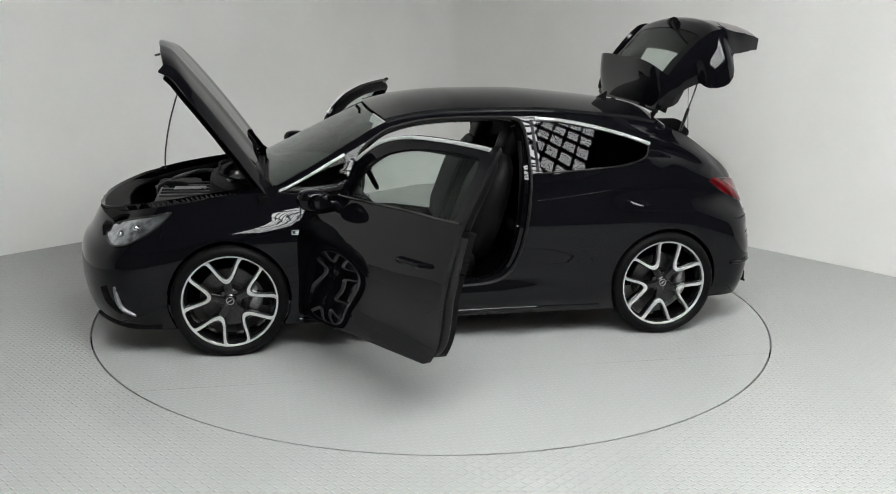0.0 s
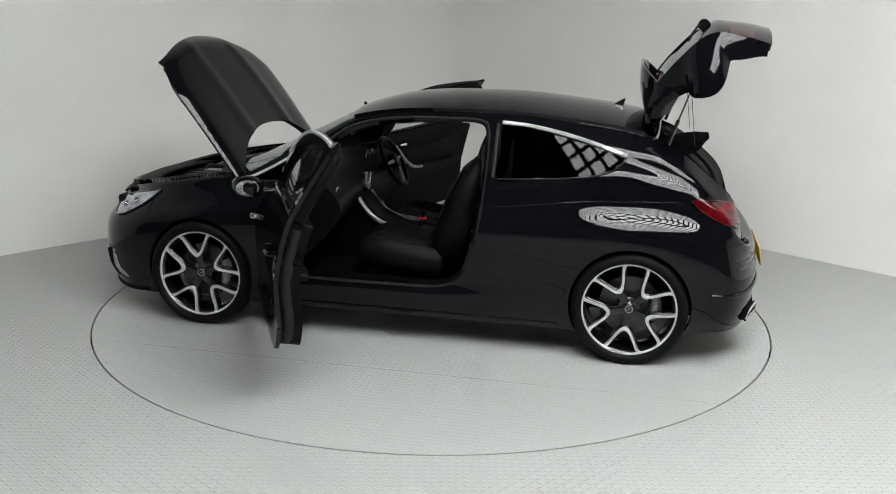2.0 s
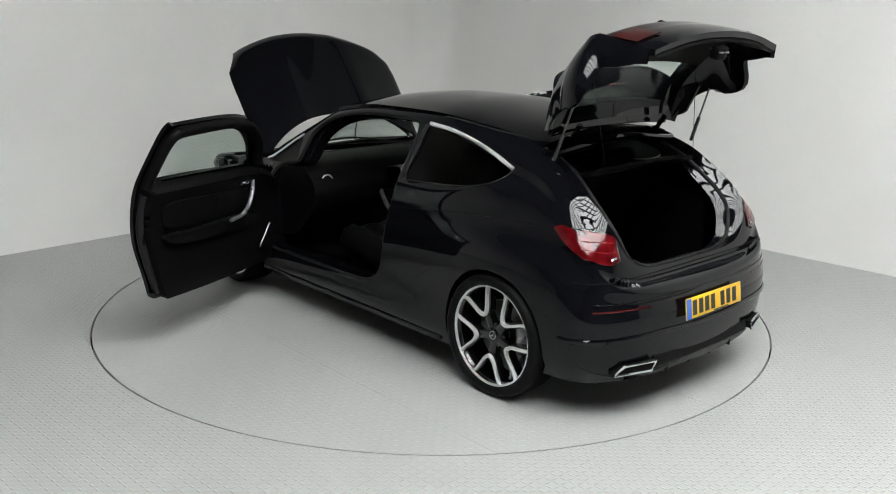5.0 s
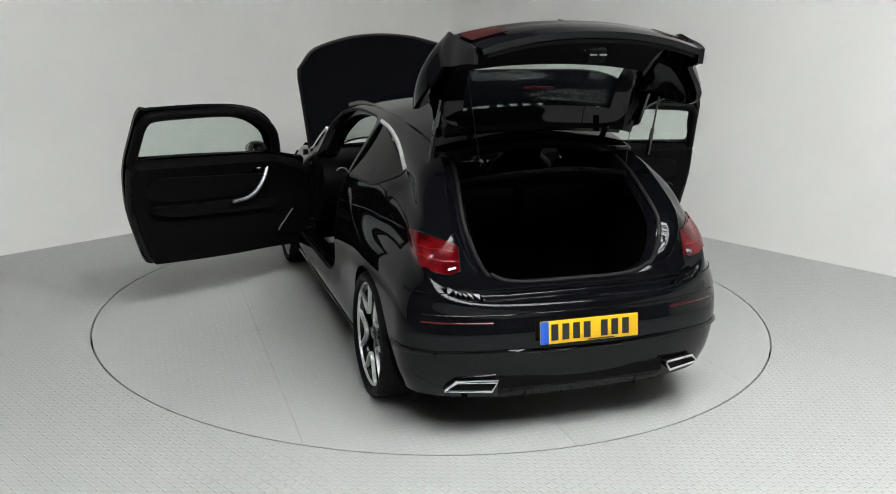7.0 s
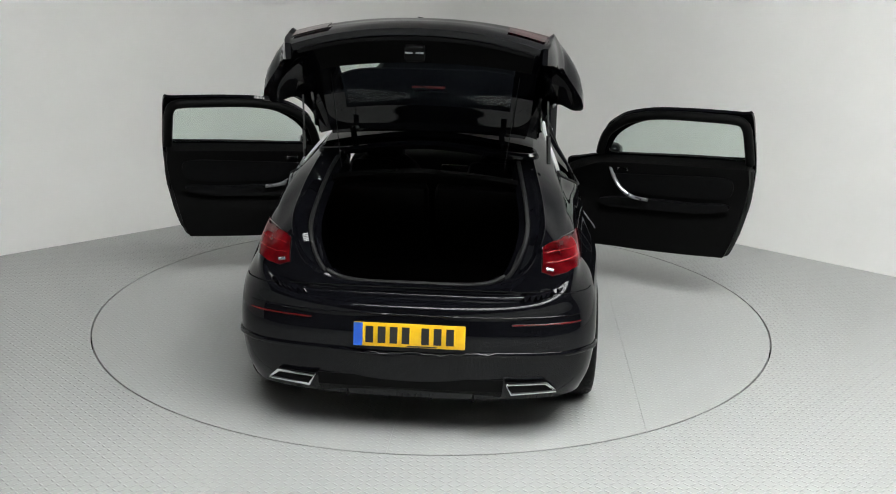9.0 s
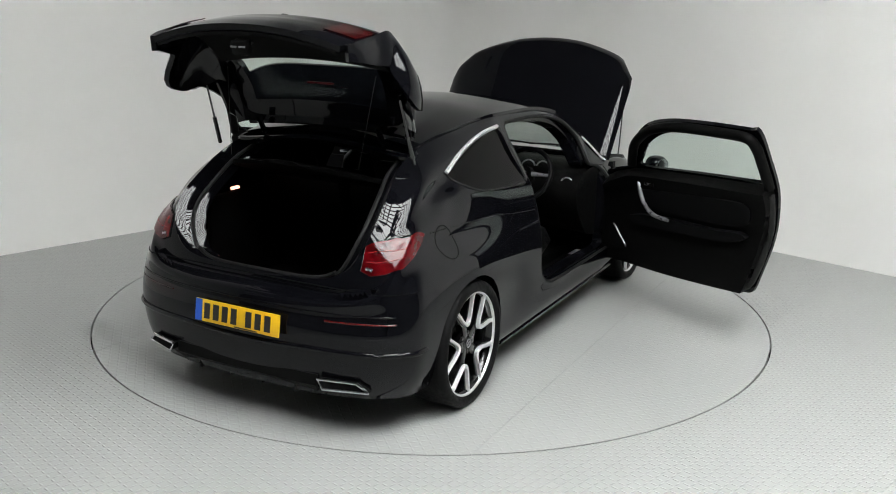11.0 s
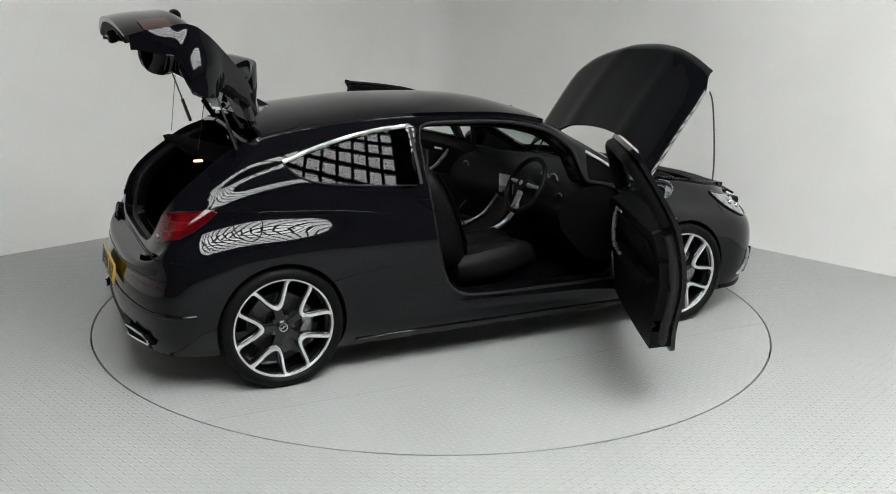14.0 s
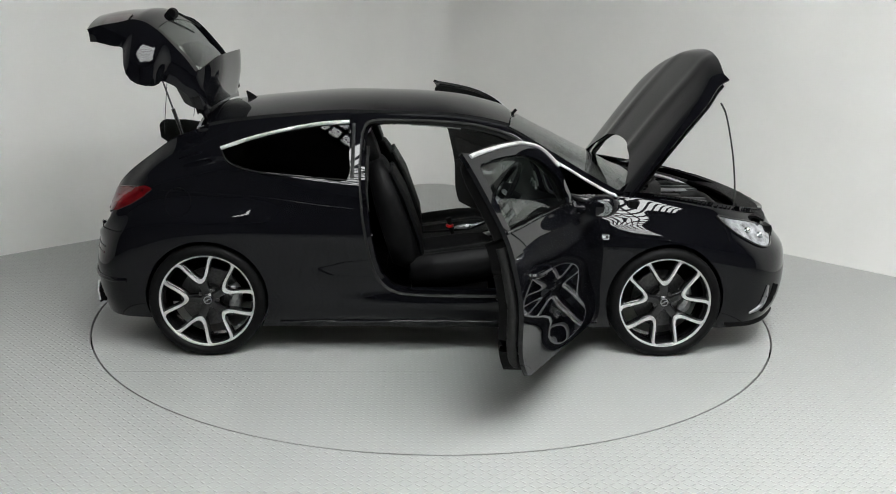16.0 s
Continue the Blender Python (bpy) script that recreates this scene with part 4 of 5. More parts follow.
doors = [o for o in car.children if o.name.startswith("door") and not o.name.startswith(("door_seal", "door_frame", "door_striker"))]
for door in doors:
    side = 1 if door.data.vertices[0].co.y > 0 else -1
    D = door_pose(side)
    low = [(.89, .30), (.895, .60), (.89, .90), (.80, .94), (.63, .985), (.2, 1.012), (-.2, 1.030), (-.455, 1.043), (-.462, .92), (-.44, .75), (-.41, .60), (-.37, .45), (-.325, .36), (.3, .32)]
    panel("door_lining", outline(low, 1), mat=PLASTIC, parent=door, side=side, offset=-.0225, back=.105, M=D)
    rest = [(.60, .66), (.45, .70), (.2, .715), (-.1, .72), (-.3, .74), (-.34, .70), (-.2, .64), (.1, .615), (.4, .60), (.56, .60)]
    panel("armrest", outline(rest, 3), mat=LEATHER, parent=door, side=side, offset=-.125, back=.05, M=D)
    panel("door_insert", outline([(.52, .90), (.3, .92), (0, .935), (-.30, .95), (-.36, .88), (-.3, .78), (0, .755), (.35, .75), (.48, .80)], 3), mat=LEATHER, parent=door, side=side, offset=-.125, back=.012, M=D)
    bm = bmesh.new()
    tube(bm, smooth_line([(.545, .70 * side, .945), (.50, .672 * side, .86), (.43, .655 * side, .77), (.34, .652 * side, .715), (.22, .660 * side, .70)], 6), [.011] * 6 + [.014] * 13 + [.012] * 6, 8)
    part("grab_handle", in_door(bm, D), SATIN, door, "curved satin silver pull handle")
    bm = bmesh.new()
    box(bm, (.43, .688 * side, .90), (.085, .018, .022), None, .006)
    part("release_lever", in_door(bm, D), CHROME, door)
    bm = bmesh.new()
    ring = smooth_line([(.80, .716 * side, .40), (.80, .713 * side, .54), (.755, .709 * side, .565), (.69, .709 * side, .50), (.63, .713 * side, .425), (.70, .717 * side, .395)], 5, True)
    tube(bm, ring[10:21], .005, 6)
    spk = part("speaker_ring", in_door(bm, D), SATIN, door)
    bm = bmesh.new()
    bm.faces.new([bm.verts.new(p) for p in ring])
    part("speaker_grille", in_door(bm, D), PLASTIC, spk)
    uv_strip("door_chrome", outline([(.575, 1.192), (.47, 1.272), (.37, 1.319), (.2, 1.355), (0, 1.369), (-.2, 1.374), (-.38, 1.374), (-.43, 1.372)], 5, False), .0115, BRIGHT_TRIM, door, side, .0, D, "bright window trim")
    uv_strip("waist_seal", outline([(.62, .992), (.3, 1.012), (0, 1.03), (-.30, 1.042), (-.47, 1.052)], 5, False), .007, GLOSS_BLACK, door, side, .001, D)
    uv_strip("weather_strip", outline([(.86, .30), (.3, .325), (-.2, .36), (-.33, .40), (-.385, .50), (-.42, .65), (-.445, .80), (-.452, 1.0)], 5, False), .026, RUBBER, door, side, -.06, D, seg=10)
    uv_strip("frame_trim", outline([(.625, 1.02), (.60, 1.09), (.55, 1.18), (.46, 1.255), (.36, 1.305), (.2, 1.345), (0, 1.358), (-.2, 1.361), (-.39, 1.355), (-.44, 1.30), (-.446, 1.2), (-.446, 1.04)], 4, False), .032, PLASTIC, door, side, -.05, D, seg=12)
    bm = bmesh.new()
    c = (-.445, .80 * side, .72)
    box(bm, c, (.012, .035, .06), None, .004)
    part("door_latch", in_door(bm, D), PLASTIC, door)
    bm = bmesh.new()
    tube(bm, smooth_line([np.array((-.33, .856, .825)) * [1, side, 1], np.array((-.30, .893, .824)) * [1, side, 1], np.array((-.20, .898, .818)) * [1, side, 1], np.array((-.12, .893, .813)) * [1, side, 1], np.array((-.09, .856, .81)) * [1, side, 1]], 5), .013, 8)
    part("outer_handle", in_door(bm, D), PAINT, door)
    # mirror
    bm = bmesh.new()
    P = []
    for i, t in enumerate(np.linspace(0, 1, 9)):
        s = (.30, .72, .92, 1.0, 1.0, .97, .9, .75, .35)[i]
        ring = []
        for q in np.linspace(0, 2 * math.pi, 21)[:-1]:
            cx, cz = math.cos(q), math.sin(q)
            k = (abs(cx) ** 3 + abs(cz) ** 3) ** (-1 / 3)
            ring.append((.60 + .066 * k * cx * s + .03 * t, (.845 + .175 * t) * side, .978 + .062 * k * cz * s + .012 * t))
        P.append(ring)
    rings = [[bm.verts.new(p) for p in r] for r in P]
    for a, b in zip(rings, rings[1:]):
        for k in range(20):
            bm.faces.new((a[k], a[(k + 1) % 20], b[(k + 1) % 20], b[k]))
    bm.faces.new(rings[0])
    bm.faces.new(rings[-1])
    box(bm, (.64, .81 * side, .95), (.08, .12, .03), None, .01)
    mir = part("door_mirror", in_door(bm, D), PAINT, door, "black door mirror", 50)
    bm = bmesh.new()
    bm.faces.new([bm.verts.new((.549 + .022 * (.5 + .5 * math.cos(q)) * .6, (.938 + .066 * math.cos(q)) * side, .985 + .045 * math.sin(q))) for q in np.linspace(0, 2 * math.pi, 29)[:-1]])
    bmesh.ops.solidify(bm, geom=bm.faces[:], thickness=.006)
    part("mirror_glass", in_door(bm, D), MIRROR, mir)

# ---- bonnet ----
HB = Matrix.Translation((1.10, 0, .96)) @ Matrix.Rotation(radians(-62.7), 4, "Y") @ Matrix.Translation((-1.10, 0, -.96))
hz = pchip(HOOD_Z + [(1.05, .965)])


def bonnet_grid(scale=1.0, n=31, m=37, lift=0.0, r0=0.0, r1=1.0):
    hw = lambda i: np.interp(i, [0, .7, .8, 1], [.735, .748, .738, .616])
    rows = []
    for i in np.linspace(r0, r1, n):
        s = np.linspace(-1, 1, m)
        y = s * hw(i) * scale
        xr = 1.06 + .31 * (1 - np.abs(s) ** 2.4)
        xf = 2.11 - .145 * np.abs(s) ** 2.0
        x = xr + (xf - xr) * i
        flat = 1 - np.abs(s) ** 3
        z = hz(x) + .035 * flat - .035 * np.clip((np.abs(s) - .93) / .07, 0, 1) ** 2 - .035 * np.clip((i - .9) / .1, 0, 1) ** 2 + .012 * np.exp(-((np.abs(s) - .42) / .09) ** 2) * (1 - i * .6) - .006
        rows.append(np.stack([x, y, z + lift], -1))
    return np.array(rows)


bonnet = shell("bonnet", bonnet_grid(), .010, PAINT, car, "black bonnet raised on its stay", HB, 40)
shell("bonnet_liner", bonnet_grid(.93, 17, 23, -.035, .06, .95), .012, PLASTIC, bonnet, "", HB, 40)
bm = bmesh.new()
tube(bm, [HB @ Vector(p) for p in ((2.04, -.05, .74), (2.05, -.03, .70), (2.05, .03, .70), (2.04, .05, .74))], .006, 6)
part("bonnet_catch", bm, STEEL, bonnet)
bm = bmesh.new()
tube(bm, smooth_line([(1.645, -.665, 1.50), (1.69, -.655, 1.42), (1.76, -.62, 1.20), (1.80, -.60, 1.0), (1.81, -.59, .86)], 5), .0055, 6)
part("bonnet_stay", bm, STEEL, car, "thin bent bonnet stay rod")
for side in (1, -1):
    bm = bmesh.new()
    tube(bm, [(1.02, .66 * side, .93), (1.08, .665 * side, .965), (1.16, .665 * side, 1.03), (1.22, .66 * side, 1.12)], .012, 6)
    part("bonnet_hinge", bm, PAINT, car)

# ---- engine bay contents ----
bm = bmesh.new()
P = cap_grid(np.linspace(1.16, 1.10, 4), [.22] * 4, [.0] * 4, inset=.03, n=17)
cow = np.stack([P[0] + [.01, 0, -.012], P[0] + [.09, 0, -.03], P[0] + [.10, 0, -.12]], 0)
bm.free()
shell("scuttle", cow, -.012, PLASTIC, car, "", None, 40)
for side in (1, -1):
    bm = bmesh.new()
    tube(bm, smooth_line([P[0][8] + [.03, 0, .012], P[0][8] + [.02, .25 * side, .02], P[0][8] + [-.16, .48 * side, .0]], 6), .008, 6)
    part("wiper_arm", bm, PLASTIC, car)
bm = bmesh.new()
box(bm, (1.60, .02, .775), (.42, .58, .10), None, .035)
eng = part("engine_cover", bm, ENGINE, car, "black ribbed engine cover")
for k in range(5):
    bm = bmesh.new()
    box(bm, (1.60, -.20 + k * .1, .828), (.36, .035, .02), None, .008)
    part("cover_rib", bm, ENGINE, eng)
bm = bmesh.new()
box(bm, (1.60, .02, .842), (.20, .09, .006), None, .002)
part("engine_badge", bm, SATIN, eng)
bm = bmesh.new()
box(bm, (1.45, .45, .75), (.26, .20, .18), None, .02)
part("battery_box", bm, PLASTIC, car)
bm = bmesh.new()
box(bm, (1.75, .45, .72), (.24, .24, .14), None, .03)
part("fuse_box", bm, ENGINE, car)
bm = bmesh.new()
box(bm, (1.70, -.42, .73), (.30, .26, .16), None, .04)
part("air_filter_box", bm, ENGINE, car)
for pts, r, m in (([(1.80, -.30, .78), (1.74, -.12, .83), (1.62, -.10, .82)], .035, RUBBER), ([(1.92, .30, .72), (1.80, .34, .80), (1.62, .36, .82), (1.45, .30, .80)], .022, RUBBER),
                  ([(1.40, -.50, .84), (1.52, -.46, .87), (1.70, -.40, .84), (1.85, -.32, .78)], .014, ALU), ([(1.38, .52, .86), (1.55, .53, .86), (1.75, .50, .82), (1.90, .42, .76)], .012, ALU),
                  ([(1.30, -.25, .86), (1.36, 0, .88), (1.32, .3, .86)], .016, ALU), ([(1.36, -.58, .84), (1.6, -.60, .83), (1.82, -.55, .78)], .010, RUBBER)):
    bm = bmesh.new()
    tube(bm, smooth_line(pts, 6), r, 10)
    part("engine_hose", bm, m, car)
for side in (1, -1):
    bm = bmesh.new()
    disc(bm, (1.33, .53 * side, .83), .085, .06, "z", 24, .06)
    disc(bm, (1.33, .53 * side, .87), .03, .03, "z", 16)
    part("strut_top", bm, STEEL, car)
    bm = bmesh.new()
    disc(bm, (1.52, .60 * side, .82), .035, .05, "z", 20)
    part("filler_cap", bm, ALU if side > 0 else PLASTIC, car)
    bm = bmesh.new()
    tube(bm, smooth_line([(1.15, .63 * side, .905), (1.4, .645 * side, .885), (1.7, .62 * side, .835), (1.95, .54 * side, .775)], 6), .016, 8)
    part("bay_rail", bm, RUBBER, car)
bm = bmesh.new()
P = []
for y in np.linspace(-.60, .60, 21):
    k = 1 - (y / .60) ** 2
    P.append([(1.85 + .12 * k, y, .79 + .01 * k), (1.95 + .13 * k, y, .795 + .012 * k), (2.0 + .13 * k, y, .77)])
shell("slam_panel", np.array(P), -.015, PLASTIC, car, "", None, 40)

# ---- tailgate ----
HT = Matrix.Translation((-1.37, 0, 1.375)) @ Matrix.Rotation(radians(73.5), 4, "Y") @ Matrix.Translation((1.37, 0, -1.375))
TG = [(-1.37, 1.385, .50, .02), (-1.47, 1.392, .52, .03), (-1.57, 1.39, .53, .035), (-1.68, 1.36, .54, .04), (-1.80, 1.305, .555, .05), (-1.90, 1.25, .57, .06), (-1.955, 1.205, .585, .075),
      (-1.978, 1.165, .588, .075), (-1.985, 1.10, .585, .08), (-1.995, 1.03, .58, .085), (-2.005, .96, .57, .085), (-2.01, .885, .55, .085)]
tgx, tgz, tgw, tgb = [np.array(q) for q in zip(*TG)]
tgs = np.arange(len(TG)) / (len(TG) - 1)
fx, fz, fw, fb = [pchip(list(zip(tgs, q))) for q in (tgx, tgz, tgw, tgb)]


def tailgate_grid(s0, s1, w0, w1, n, m, inset=0.0):
    rows = []
    for s in np.linspace(s0, s1, n):
        t = np.linspace(w0, w1, m)
        k = 1 - np.abs(t) ** 2.2
        rows.append(np.stack([fx(s) - fb(s) * k + inset, t * fw(s), fz(s) + .015 * k * (s < .3) - inset * .6], -1))
    return np.array(rows)


G0, G1, GW = .12, .45, .80
tailgate = shell("tailgate", tailgate_grid(G1, 1, -1, 1, 34, 33), .03, PAINT, car, "black tailgate raised on gas struts", HT, 40)
shell("tailgate_header", tailgate_grid(0, G0, -1, 1, 8, 33), .03, PAINT, tailgate, "", HT, 40)
for w0, w1 in ((-1, -GW), (GW, 1)):
    shell("tailgate_pillar", tailgate_grid(G0, G1, w0, w1, 14, 7), .035, PAINT, tailgate, "", HT, 40)
shell("rear_window", tailgate_grid(G0, G1, -GW - .02, GW + .02, 14, 25, .006), -.004, GLASS, tailgate, "", HT, 40)
shell("tailgate_lining", tailgate_grid(.36, .97, -.93, .93, 30, 25, .05), -.015, PLASTIC, tailgate, "", HT, 40)
for side in (1, -1):
    # side flank that wraps over the shoulder and on round the lamp
    t = np.linspace(.06, .97, 40)
    A = np.array([tailgate_grid(q, q, .99 * side, side, 1, 2)[0, 1] for q in t])
    fs = [.06, .27, .36, .41, .47, .51, .56, .75, .97]
    dx, dy, dz = [np.convolve(np.pad(np.interp(t, fs, q), 1, "edge"), [.25, .5, .25], "valid") for q in ([.02, .10, .15, .25, .26, .22, .13, .11, .07], [.01, .05, .09, .16, .17, .15, .06, .025, .0], [-.05, -.095, -.11, -.10, -.155, -.15, -.11, -.06, -.01])]
    P = np.array([[a + np.array([q * i, (1 - (1 - q) ** 2.4) * j * side, q * k]) for q in (0, .12, .28, .46, .64, .82, 1.0)] for a, i, j, k in zip(A, dx, dy, dz)])
    shell("tailgate_flank", P, -.025 * side, PAINT, tailgate, "", HT, 40)
    lampg = tailgate_grid(.70, .88, .70 * side, .985 * side, 8, 8, -.006)
    shell("tailgate_lamp", lampg, -.004, LAMP_SMOKE, tailgate, "red lamp on the tailgate", HT, 60)
    bm = bmesh.new()
    a, b = Vector((-1.50, .62 * side, 1.27)), HT @ Vector((-1.64, .60 * side, 1.21))
    c = a + (b - a) * .45
    tube(bm, [a, c], .011, 8)
    strut = part("gas_strut", bm, GLOSS_BLACK, car, "black gas strut")
    bm = bmesh.new()
    tube(bm, [c, b], .005, 8)
    part("strut_rod", bm, STEEL, strut)
    bm = bmesh.new()
    tube(bm, [HT @ Vector((-1.37, .38 * side, 1.34)), Vector((-1.40, .38 * side, 1.33)), HT @ Vector((-1.45, .38 * side, 1.30))], .016, 6)
    part("tailgate_hinge", bm, PAINT, tailgate)
# high spoiler at the head of the tailgate
rows = []
for s in np.linspace(-1, 1, 41):
    k = 1 - abs(s) ** 6
    y = s * .565
    x0, z0 = -1.385 - .02 * k, 1.372 - .03 * (1 - k) + .028 * k
    x1, z1 = -1.585 - .09 * k, 1.345 + .18 * k
    sec = []
    for a in np.linspace(0, 1, 9):
        sec.append((x0 + (x1 - x0) * a, y * (1 + .03 * a), z0 + (z1 - z0) * a + .018 * math.sin(math.pi * a) * k))
    for a in np.linspace(1, 0, 9):
        sec.append((x0 + (x1 - x0) * a * .99, y * (1 + .03 * a) * .985, z0 + (z1 - z0) * a - .012 - .03 * (1 - a) ** 1.0 * k))
    rows.append(sec)
shell("roof_spoiler", np.array(rows), .003, PAINT, tailgate, "deep black roof spoiler", HT, 40)
rows = []
for side in (1, -1):
    rows = []
    for a in np.linspace(0, 1, 8):
        rows.append([(-1.40 - .2 * a, .565 * side, 1.375), (-1.42 - .2 * a, .58 * side, 1.34 - .01 * a), (-1.44 - .2 * a, .58 * side, 1.31 - .02 * a), (-1.47 - .17 * a, .57 * side, 1.28 - .03 * a)])
    shell("spoiler_cheek", np.array(rows), .012 * side, GLOSS_BLACK, tailgate, "", HT, 40)
bm = bmesh.new()
box(bm, (-1.62, 0, 1.405), (.012, .17, .006), HT, .002)
part("high_brake_lamp", bm, LAMP_RED, tailgate)
bm = bmesh.new()
tube(bm, [HT @ Vector(p) for p in ((-2.0, 0, 1.245), (-1.985, .05, 1.275), (-1.93, .22, 1.30), (-1.885, .36, 1.312))], .008, 6)
disc(bm, HT @ Vector((-1.995, 0, 1.245)), .036, .05, "y", 20, .028)
part("rear_wiper", bm, PLASTIC, tailgate)
for y in (-0.024, 0.024):
    bm = bmesh.new()
    box(bm, (-1.994, y, 0.889), (.008, .035, .07), HT, .003)
    part("lining_label", bm, SATIN, tailgate)
bm = bmesh.new()
box(bm, (-1.985, 0, .885), (.07, .09, .05), HT, .012)
part("tailgate_latch", bm, PLASTIC, tailgate)

# parcel shelf, hung half open by its cords
bm = bmesh.new()
P = []
for a in np.linspace(0, 1, 8):
    half = .12 + .38 * (1 - a ** 3) ** .5
    P.append([(-1.30 - .46 * a, half * s, 1.13 + .14 * a - .02 * abs(s) ** 3) for s in np.linspace(-1, 1, 17)])
shell("parcel_shelf", np.array(P), .022, CARPET, car, "black parcel shelf hung from cords", None, 40)
bm.free()
for side in (1, -1):
    bm = bmesh.new()
    tube(bm, [(-1.66, .40 * side, 1.245), HT @ Vector((-1.74, .46 * side, 1.25))], .002, 5)
    part("shelf_cord", bm, RUBBER, car)

# ---- cabin ----
def cushion(name, rows, M, parent, label=""):
    """A padded form from sections: (along, centre depth, half width, thickness, bolster)."""
    bm = bmesh.new()
    rings = []
    for u, d, w, t, bol in rows:
        top, under = [], []
        for q in np.linspace(-1, 1, 15):
            e = math.sqrt(max(0.0, 1 - abs(q) ** 6))
            rise = bol * math.exp(-((abs(q) - .84) / .2) ** 2) + .008 * math.cos(q * 9)
            top.append((u, q * w, d + (t * .5 + rise) * e))
            under.append((u, q * w, d - t * .5 * e))
        rings.append([bm.verts.new(M @ Vector(p)) for p in top + under[::-1][1:-1]])
    for a, b in zip(rings, rings[1:]):
        for k in range(len(a)):
            bm.faces.new((a[k], a[(k + 1) % len(a)], b[(k + 1) % len(a)], b[k]))
    bm.faces.new(rings[0])
    bm.faces.new(rings[-1])
    return part(name, bm, LEATHER, parent, label, 60)


def build_seat(side):
    y = .375 * side
    S = Matrix.Translation((.10, y, .44)) @ Matrix.Rotation(radians(-6), 4, "Y")
    seat = cushion("front_seat", [(-.28, 0, .20, .10, .02), (-.26, 0, .25, .15, .06), (-.1, -.01, .265, .17, .075), (.1, .0, .265, .17, .07), (.22, .012, .255, .16, .05), (.29, .005, .235, .12, .02), (.31, -.01, .20, .06, 0)], S, car, "black leather sports seat")
    # the back stands on the rear end of the cushion and leans back
    B = Matrix.Translation((-.16, y, .50)) @ Matrix.Rotation(radians(-90 - 19), 4, "Y")
    back = cushion("backrest", [(-.04, 0, .20, .10, .02), (.02, 0, .245, .14, .07), (.2, -.012, .262, .14, .085), (.36, -.008, .265, .13, .075), (.48, .0, .255, .12, .05), (.58, .012, .21, .11, .02), (.63, .015, .15, .09, .0), (.65, .015, .12, .05, 0)], B, seat)
    cushion("headrest", [(.63, .02, .09, .05, 0), (.66, .025, .125, .09, 0), (.74, .03, .135, .10, 0), (.81, .03, .12, .09, 0), (.84, .028, .085, .05, 0)], B, back)
    cushion("back_shell", [(.0, -.07, .20, .03, 0), (.1, -.085, .24, .04, 0), (.4, -.08, .245, .04, 0), (.56, -.055, .20, .03, 0)], B, back)
    bm = bmesh.new()
    box(bm, (.08, y, .30), (.48, .38, .14), None, .02)
    part("seat_base", bm, PLASTIC, seat)


for side in (1, -1):
    build_seat(side)
bm = bmesh.new()
box(bm, (-.80, 0, .46), (.42, 1.16, .20), None, .06)
bench = part("rear_bench", bm, LEATHER, car, "black rear bench seat")
for side in (1, -1):
    bm = bmesh.new()
    box(bm, (0, .30 * side, .32), (.14, .56, .60), Matrix.Translation((-.98, 0, .50)) @ Matrix.Rotation(radians(-18), 4, "Y"), .05)
    part("bench_back", bm, LEATHER, bench)
    bm = bmesh.new()
    box(bm, (0, .32 * side, .68), (.08, .24, .13), Matrix.Translation((-.98, 0, .50)) @ Matrix.Rotation(radians(-18), 4, "Y"), .035)
    part("bench_headrest", bm, LEATHER, bench)
bm = bmesh.new()
prof = [(.60, .62), (.52, .72), (.50, .82), (.56, .915), (.66, .955), (.85, .965), (1.05, .94), (1.12, .90), (1.12, .50), (.78, .48)]
n = 13
prof = [tuple(p) for p in smooth_line(prof, 4, True)]
rings = [[bm.verts.new((x - .05 * abs(q) ** 3, q * .755, z - .02 * abs(q) ** 3)) for x, z in prof] for q in np.linspace(-1, 1, n)]
for a, b in zip(rings, rings[1:]):
    for k in range(len(prof)):
        bm.faces.new((a[k], a[(k + 1) % len(prof)], b[(k + 1) % len(prof)], b[k]))
bm.faces.new(rings[0])
bm.faces.new(rings[-1])
dash = part("dashboard", bm, PLASTIC, car, "soft black dashboard", 50)
for y in (-.66, .62):
    bm = bmesh.new()
    tube(bm, [(.505, y + .045 * math.cos(q), .85 + .045 * math.sin(q)) for q in np.linspace(0, 2 * math.pi, 25)[:-1]], .005, 6, True)
    part("vent_ring", bm, SATIN, dash)
bm = bmesh.new()
prof = [(.80, .28), (.80, .62), (.62, .74), (.50, .735), (.40, .60), (.25, .53), (-.15, .50), (-.30, .52), (-.32, .30)]
a = [bm.verts.new((x, .115, z)) for x, z in prof]
b = [bm.verts.new((x, -.115, z)) for x, z in prof]
bm.faces.new(a)
bm.faces.new(b[::-1])
for i in range(len(prof)):
    j = (i + 1) % len(prof)
    bm.faces.new((a[i], b[i], b[j], a[j]))
bmesh.ops.bevel(bm, geom=list(bm.edges), offset=.012, segments=2, affect="EDGES")
console = part("centre_console", bm, PLASTIC, car, "black centre console with silver edging")
for side in (1, -1):
    bm = bmesh.new()
    tube(bm, smooth_line([(.56, .135 * side, .80), (.50, .145 * side, .70), (.42, .145 * side, .61), (.32, .14 * side, .56), (.14, .125 * side, .535)], 6), [.006] + [.016] * 20 + [.022, .02, .018, .012], 8)
    part("console_trim", bm, SATIN, console)
bm = bmesh.new()
tube(bm, [(.12, 0, .53), (.10, 0, .60), (.09, 0, .64)], [.012, .014, .022], 10)
part("gear_lever", bm, PLASTIC, console)
bm = bmesh.new()
disc(bm, (.10, 0, .585), .026, .016, "z", 16)
part("lever_collar", bm, RED, console)
bm = bmesh.new()
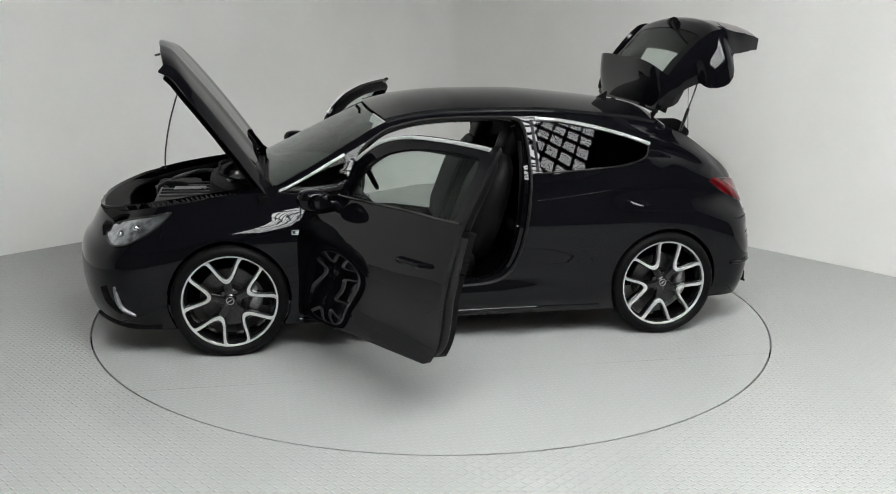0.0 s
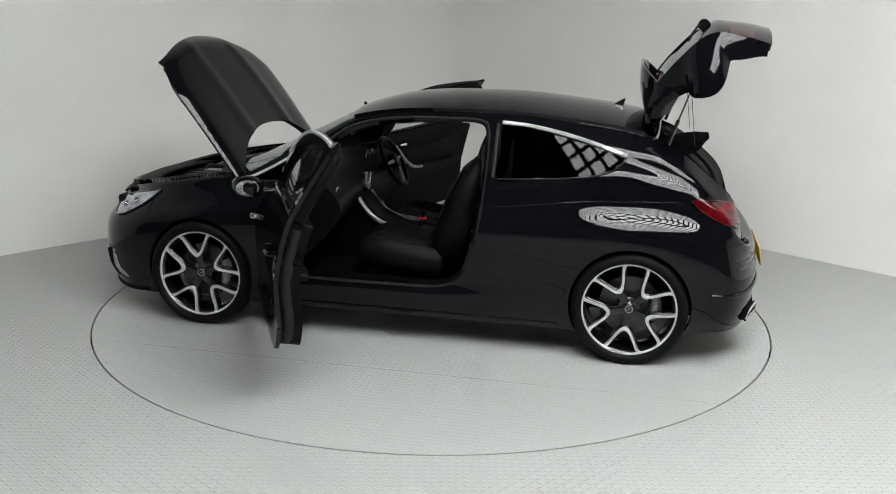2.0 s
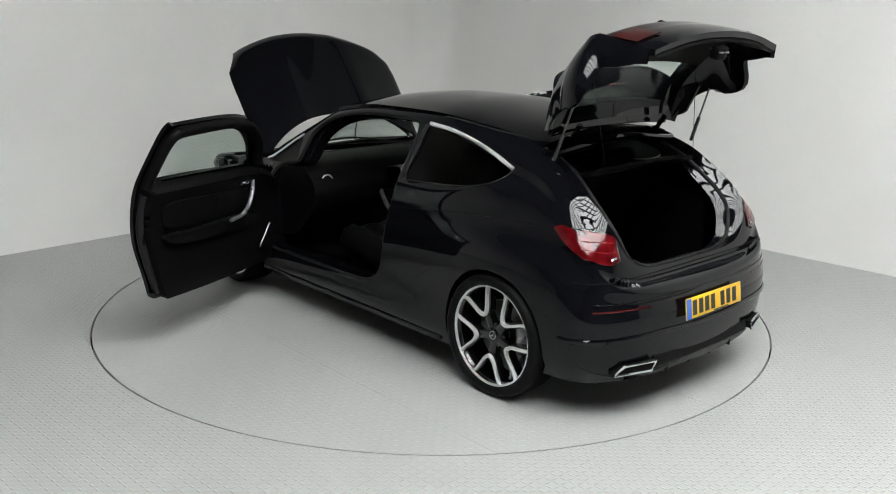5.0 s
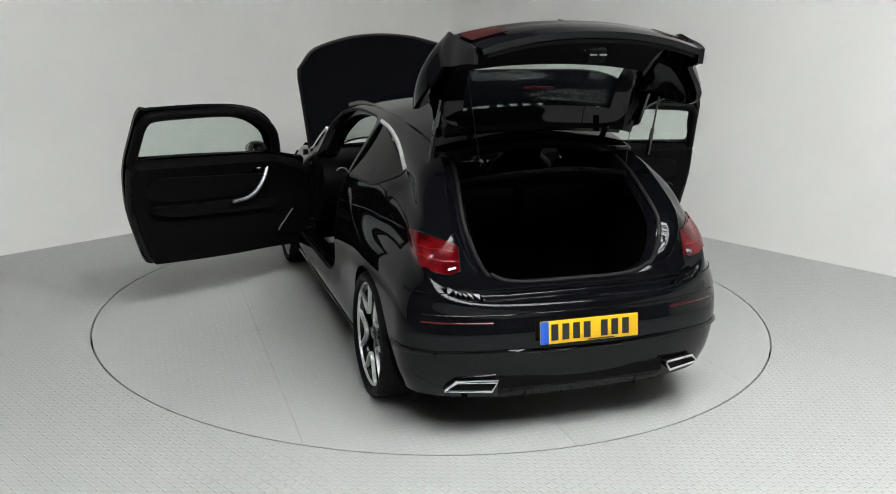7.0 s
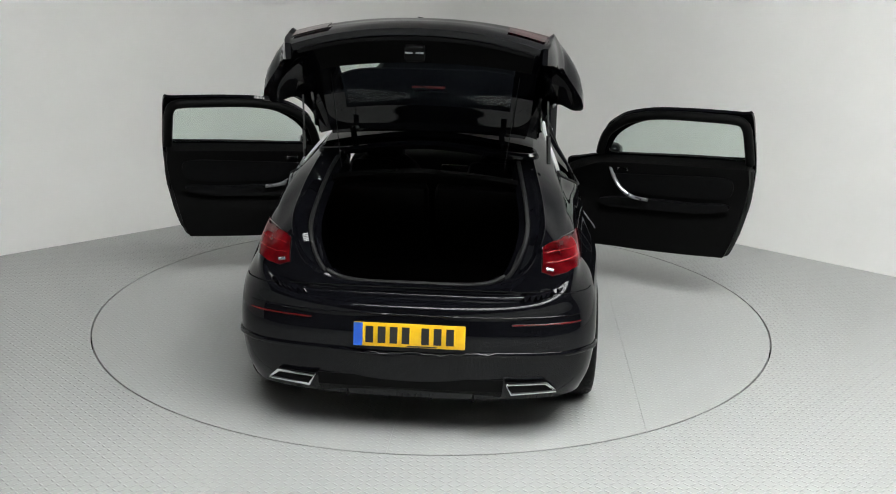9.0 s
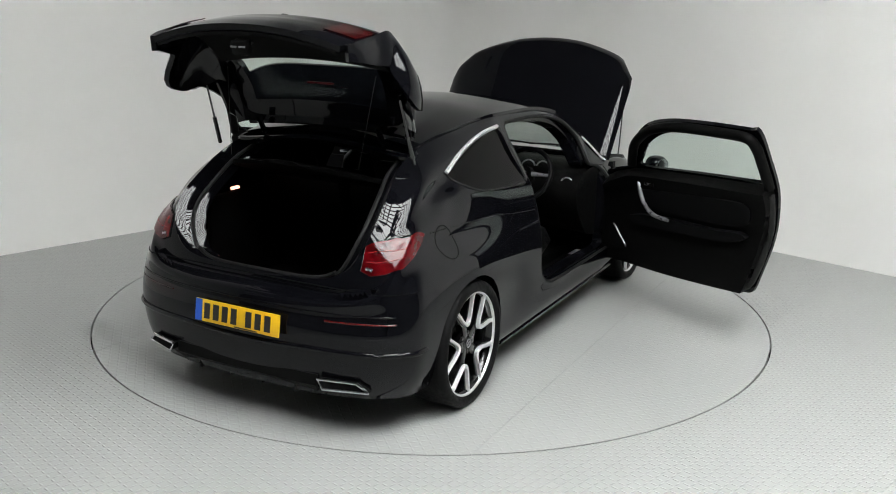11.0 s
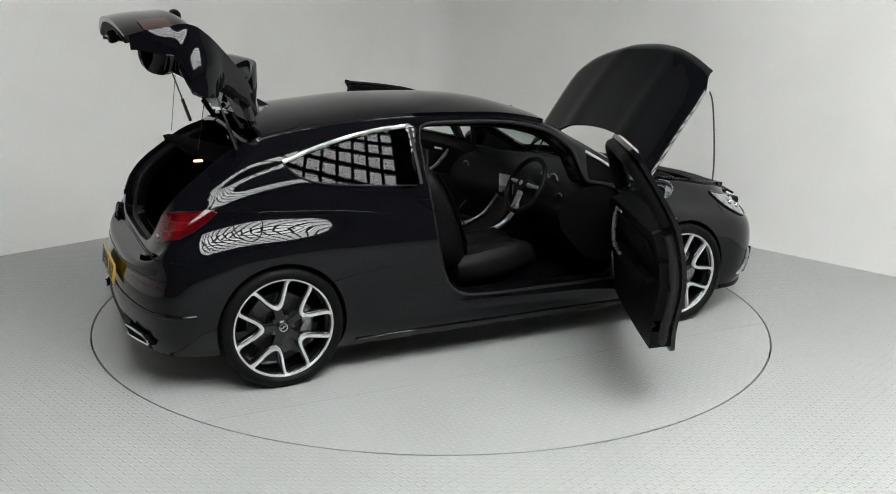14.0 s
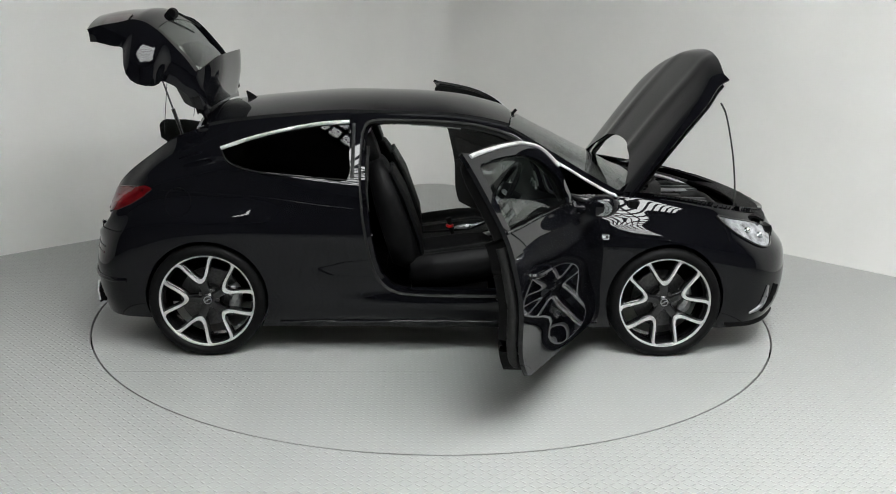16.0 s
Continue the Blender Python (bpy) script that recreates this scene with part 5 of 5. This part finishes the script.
box(bm, (.505, 0, .83), (.03, .20, .14), pose(0, 0, 0), .015)
part("centre_screen", bm, GLOSS_BLACK, console)
SW = Matrix.Translation((.42, -.385, .905)) @ Matrix.Rotation(radians(-62), 4, "Y")
bm = bmesh.new()
tube(bm, [SW @ Vector((.185 * math.cos(q), .185 * math.sin(q), 0)) for q in np.linspace(0, 2 * math.pi, 41)[:-1]], .017, 10, True)
wheel_ob = part("steering_wheel", bm, LEATHER, car, "black leather three-spoke steering wheel")
bm = bmesh.new()
disc(bm, (0, 0, .01), .062, .05, "z", 24, .05)
for v in bm.verts:
    v.co = SW @ v.co
part("wheel_boss", bm, PLASTIC, wheel_ob)
bm = bmesh.new()
disc(bm, (0, 0, .037), .016, .006, "z", 20)
for v in bm.verts:
    v.co = SW @ v.co
part("wheel_badge", bm, SATIN, wheel_ob)
for q in (88, -88, 172, 188):
    bm = bmesh.new()
    c, s = math.cos(radians(q)), math.sin(radians(q))
    tube(bm, [SW @ Vector((.05 * c, .05 * s, .012)), SW @ Vector((.12 * c, .12 * s, .006)), SW @ Vector((.178 * c, .178 * s, 0))], [.016, .011, .010], 8)
    part("wheel_spoke", bm, SATIN, wheel_ob)
bm = bmesh.new()
tube(bm, [SW @ Vector((0, 0, 0)), SW @ Vector((0, 0, -.25))], .035, 12)
part("steering_column", bm, PLASTIC, wheel_ob)
for y in (-.44, -.33):
    bm = bmesh.new()
    tube(bm, [(.60 + .02 * math.cos(q) * 0, y + .05 * math.cos(q), .925 + .05 * math.sin(q)) for q in np.linspace(0, 2 * math.pi, 25)[:-1]], .006, 6, True)
    part("instrument_ring", bm, SATIN, car)
bm = bmesh.new()
box(bm, (.46, 0, 1.31), (.03, .24, .07), pose(0, 0, 0), .014)
part("rear_view_mirror", bm, GLOSS_BLACK, car)
bm = bmesh.new()
tube(bm, [(.47, 0, 1.32), (.52, 0, 1.37)], .01, 6)
part("mirror_stem", bm, PLASTIC, car)
for side in (1, -1):
    bm = bmesh.new()
    tube(bm, smooth_line([(-.42, .66 * side, 1.22), (-.43, .70 * side, .95), (-.40, .73 * side, .5)], 6), .012, 4)
    part("seat_belt", bm, RUBBER, car)


# ---- what moves ----
def motions():
    rows_t, rows_c = [], []
    for k in range(33):
        t = k * 0.5
        turn = 190.83 - 11.8065 * t
        rows_t.append((t, pose(TABLE_X, TABLE_Y, 0, 0, 0, turn)))
        rows_c.append((t, pose(0, 0, 0, 0, 0, turn) @ pose(0.002, -0.094, 0)))
    walk(turntable, rows_t)
    walk(car, rows_c)


motions()
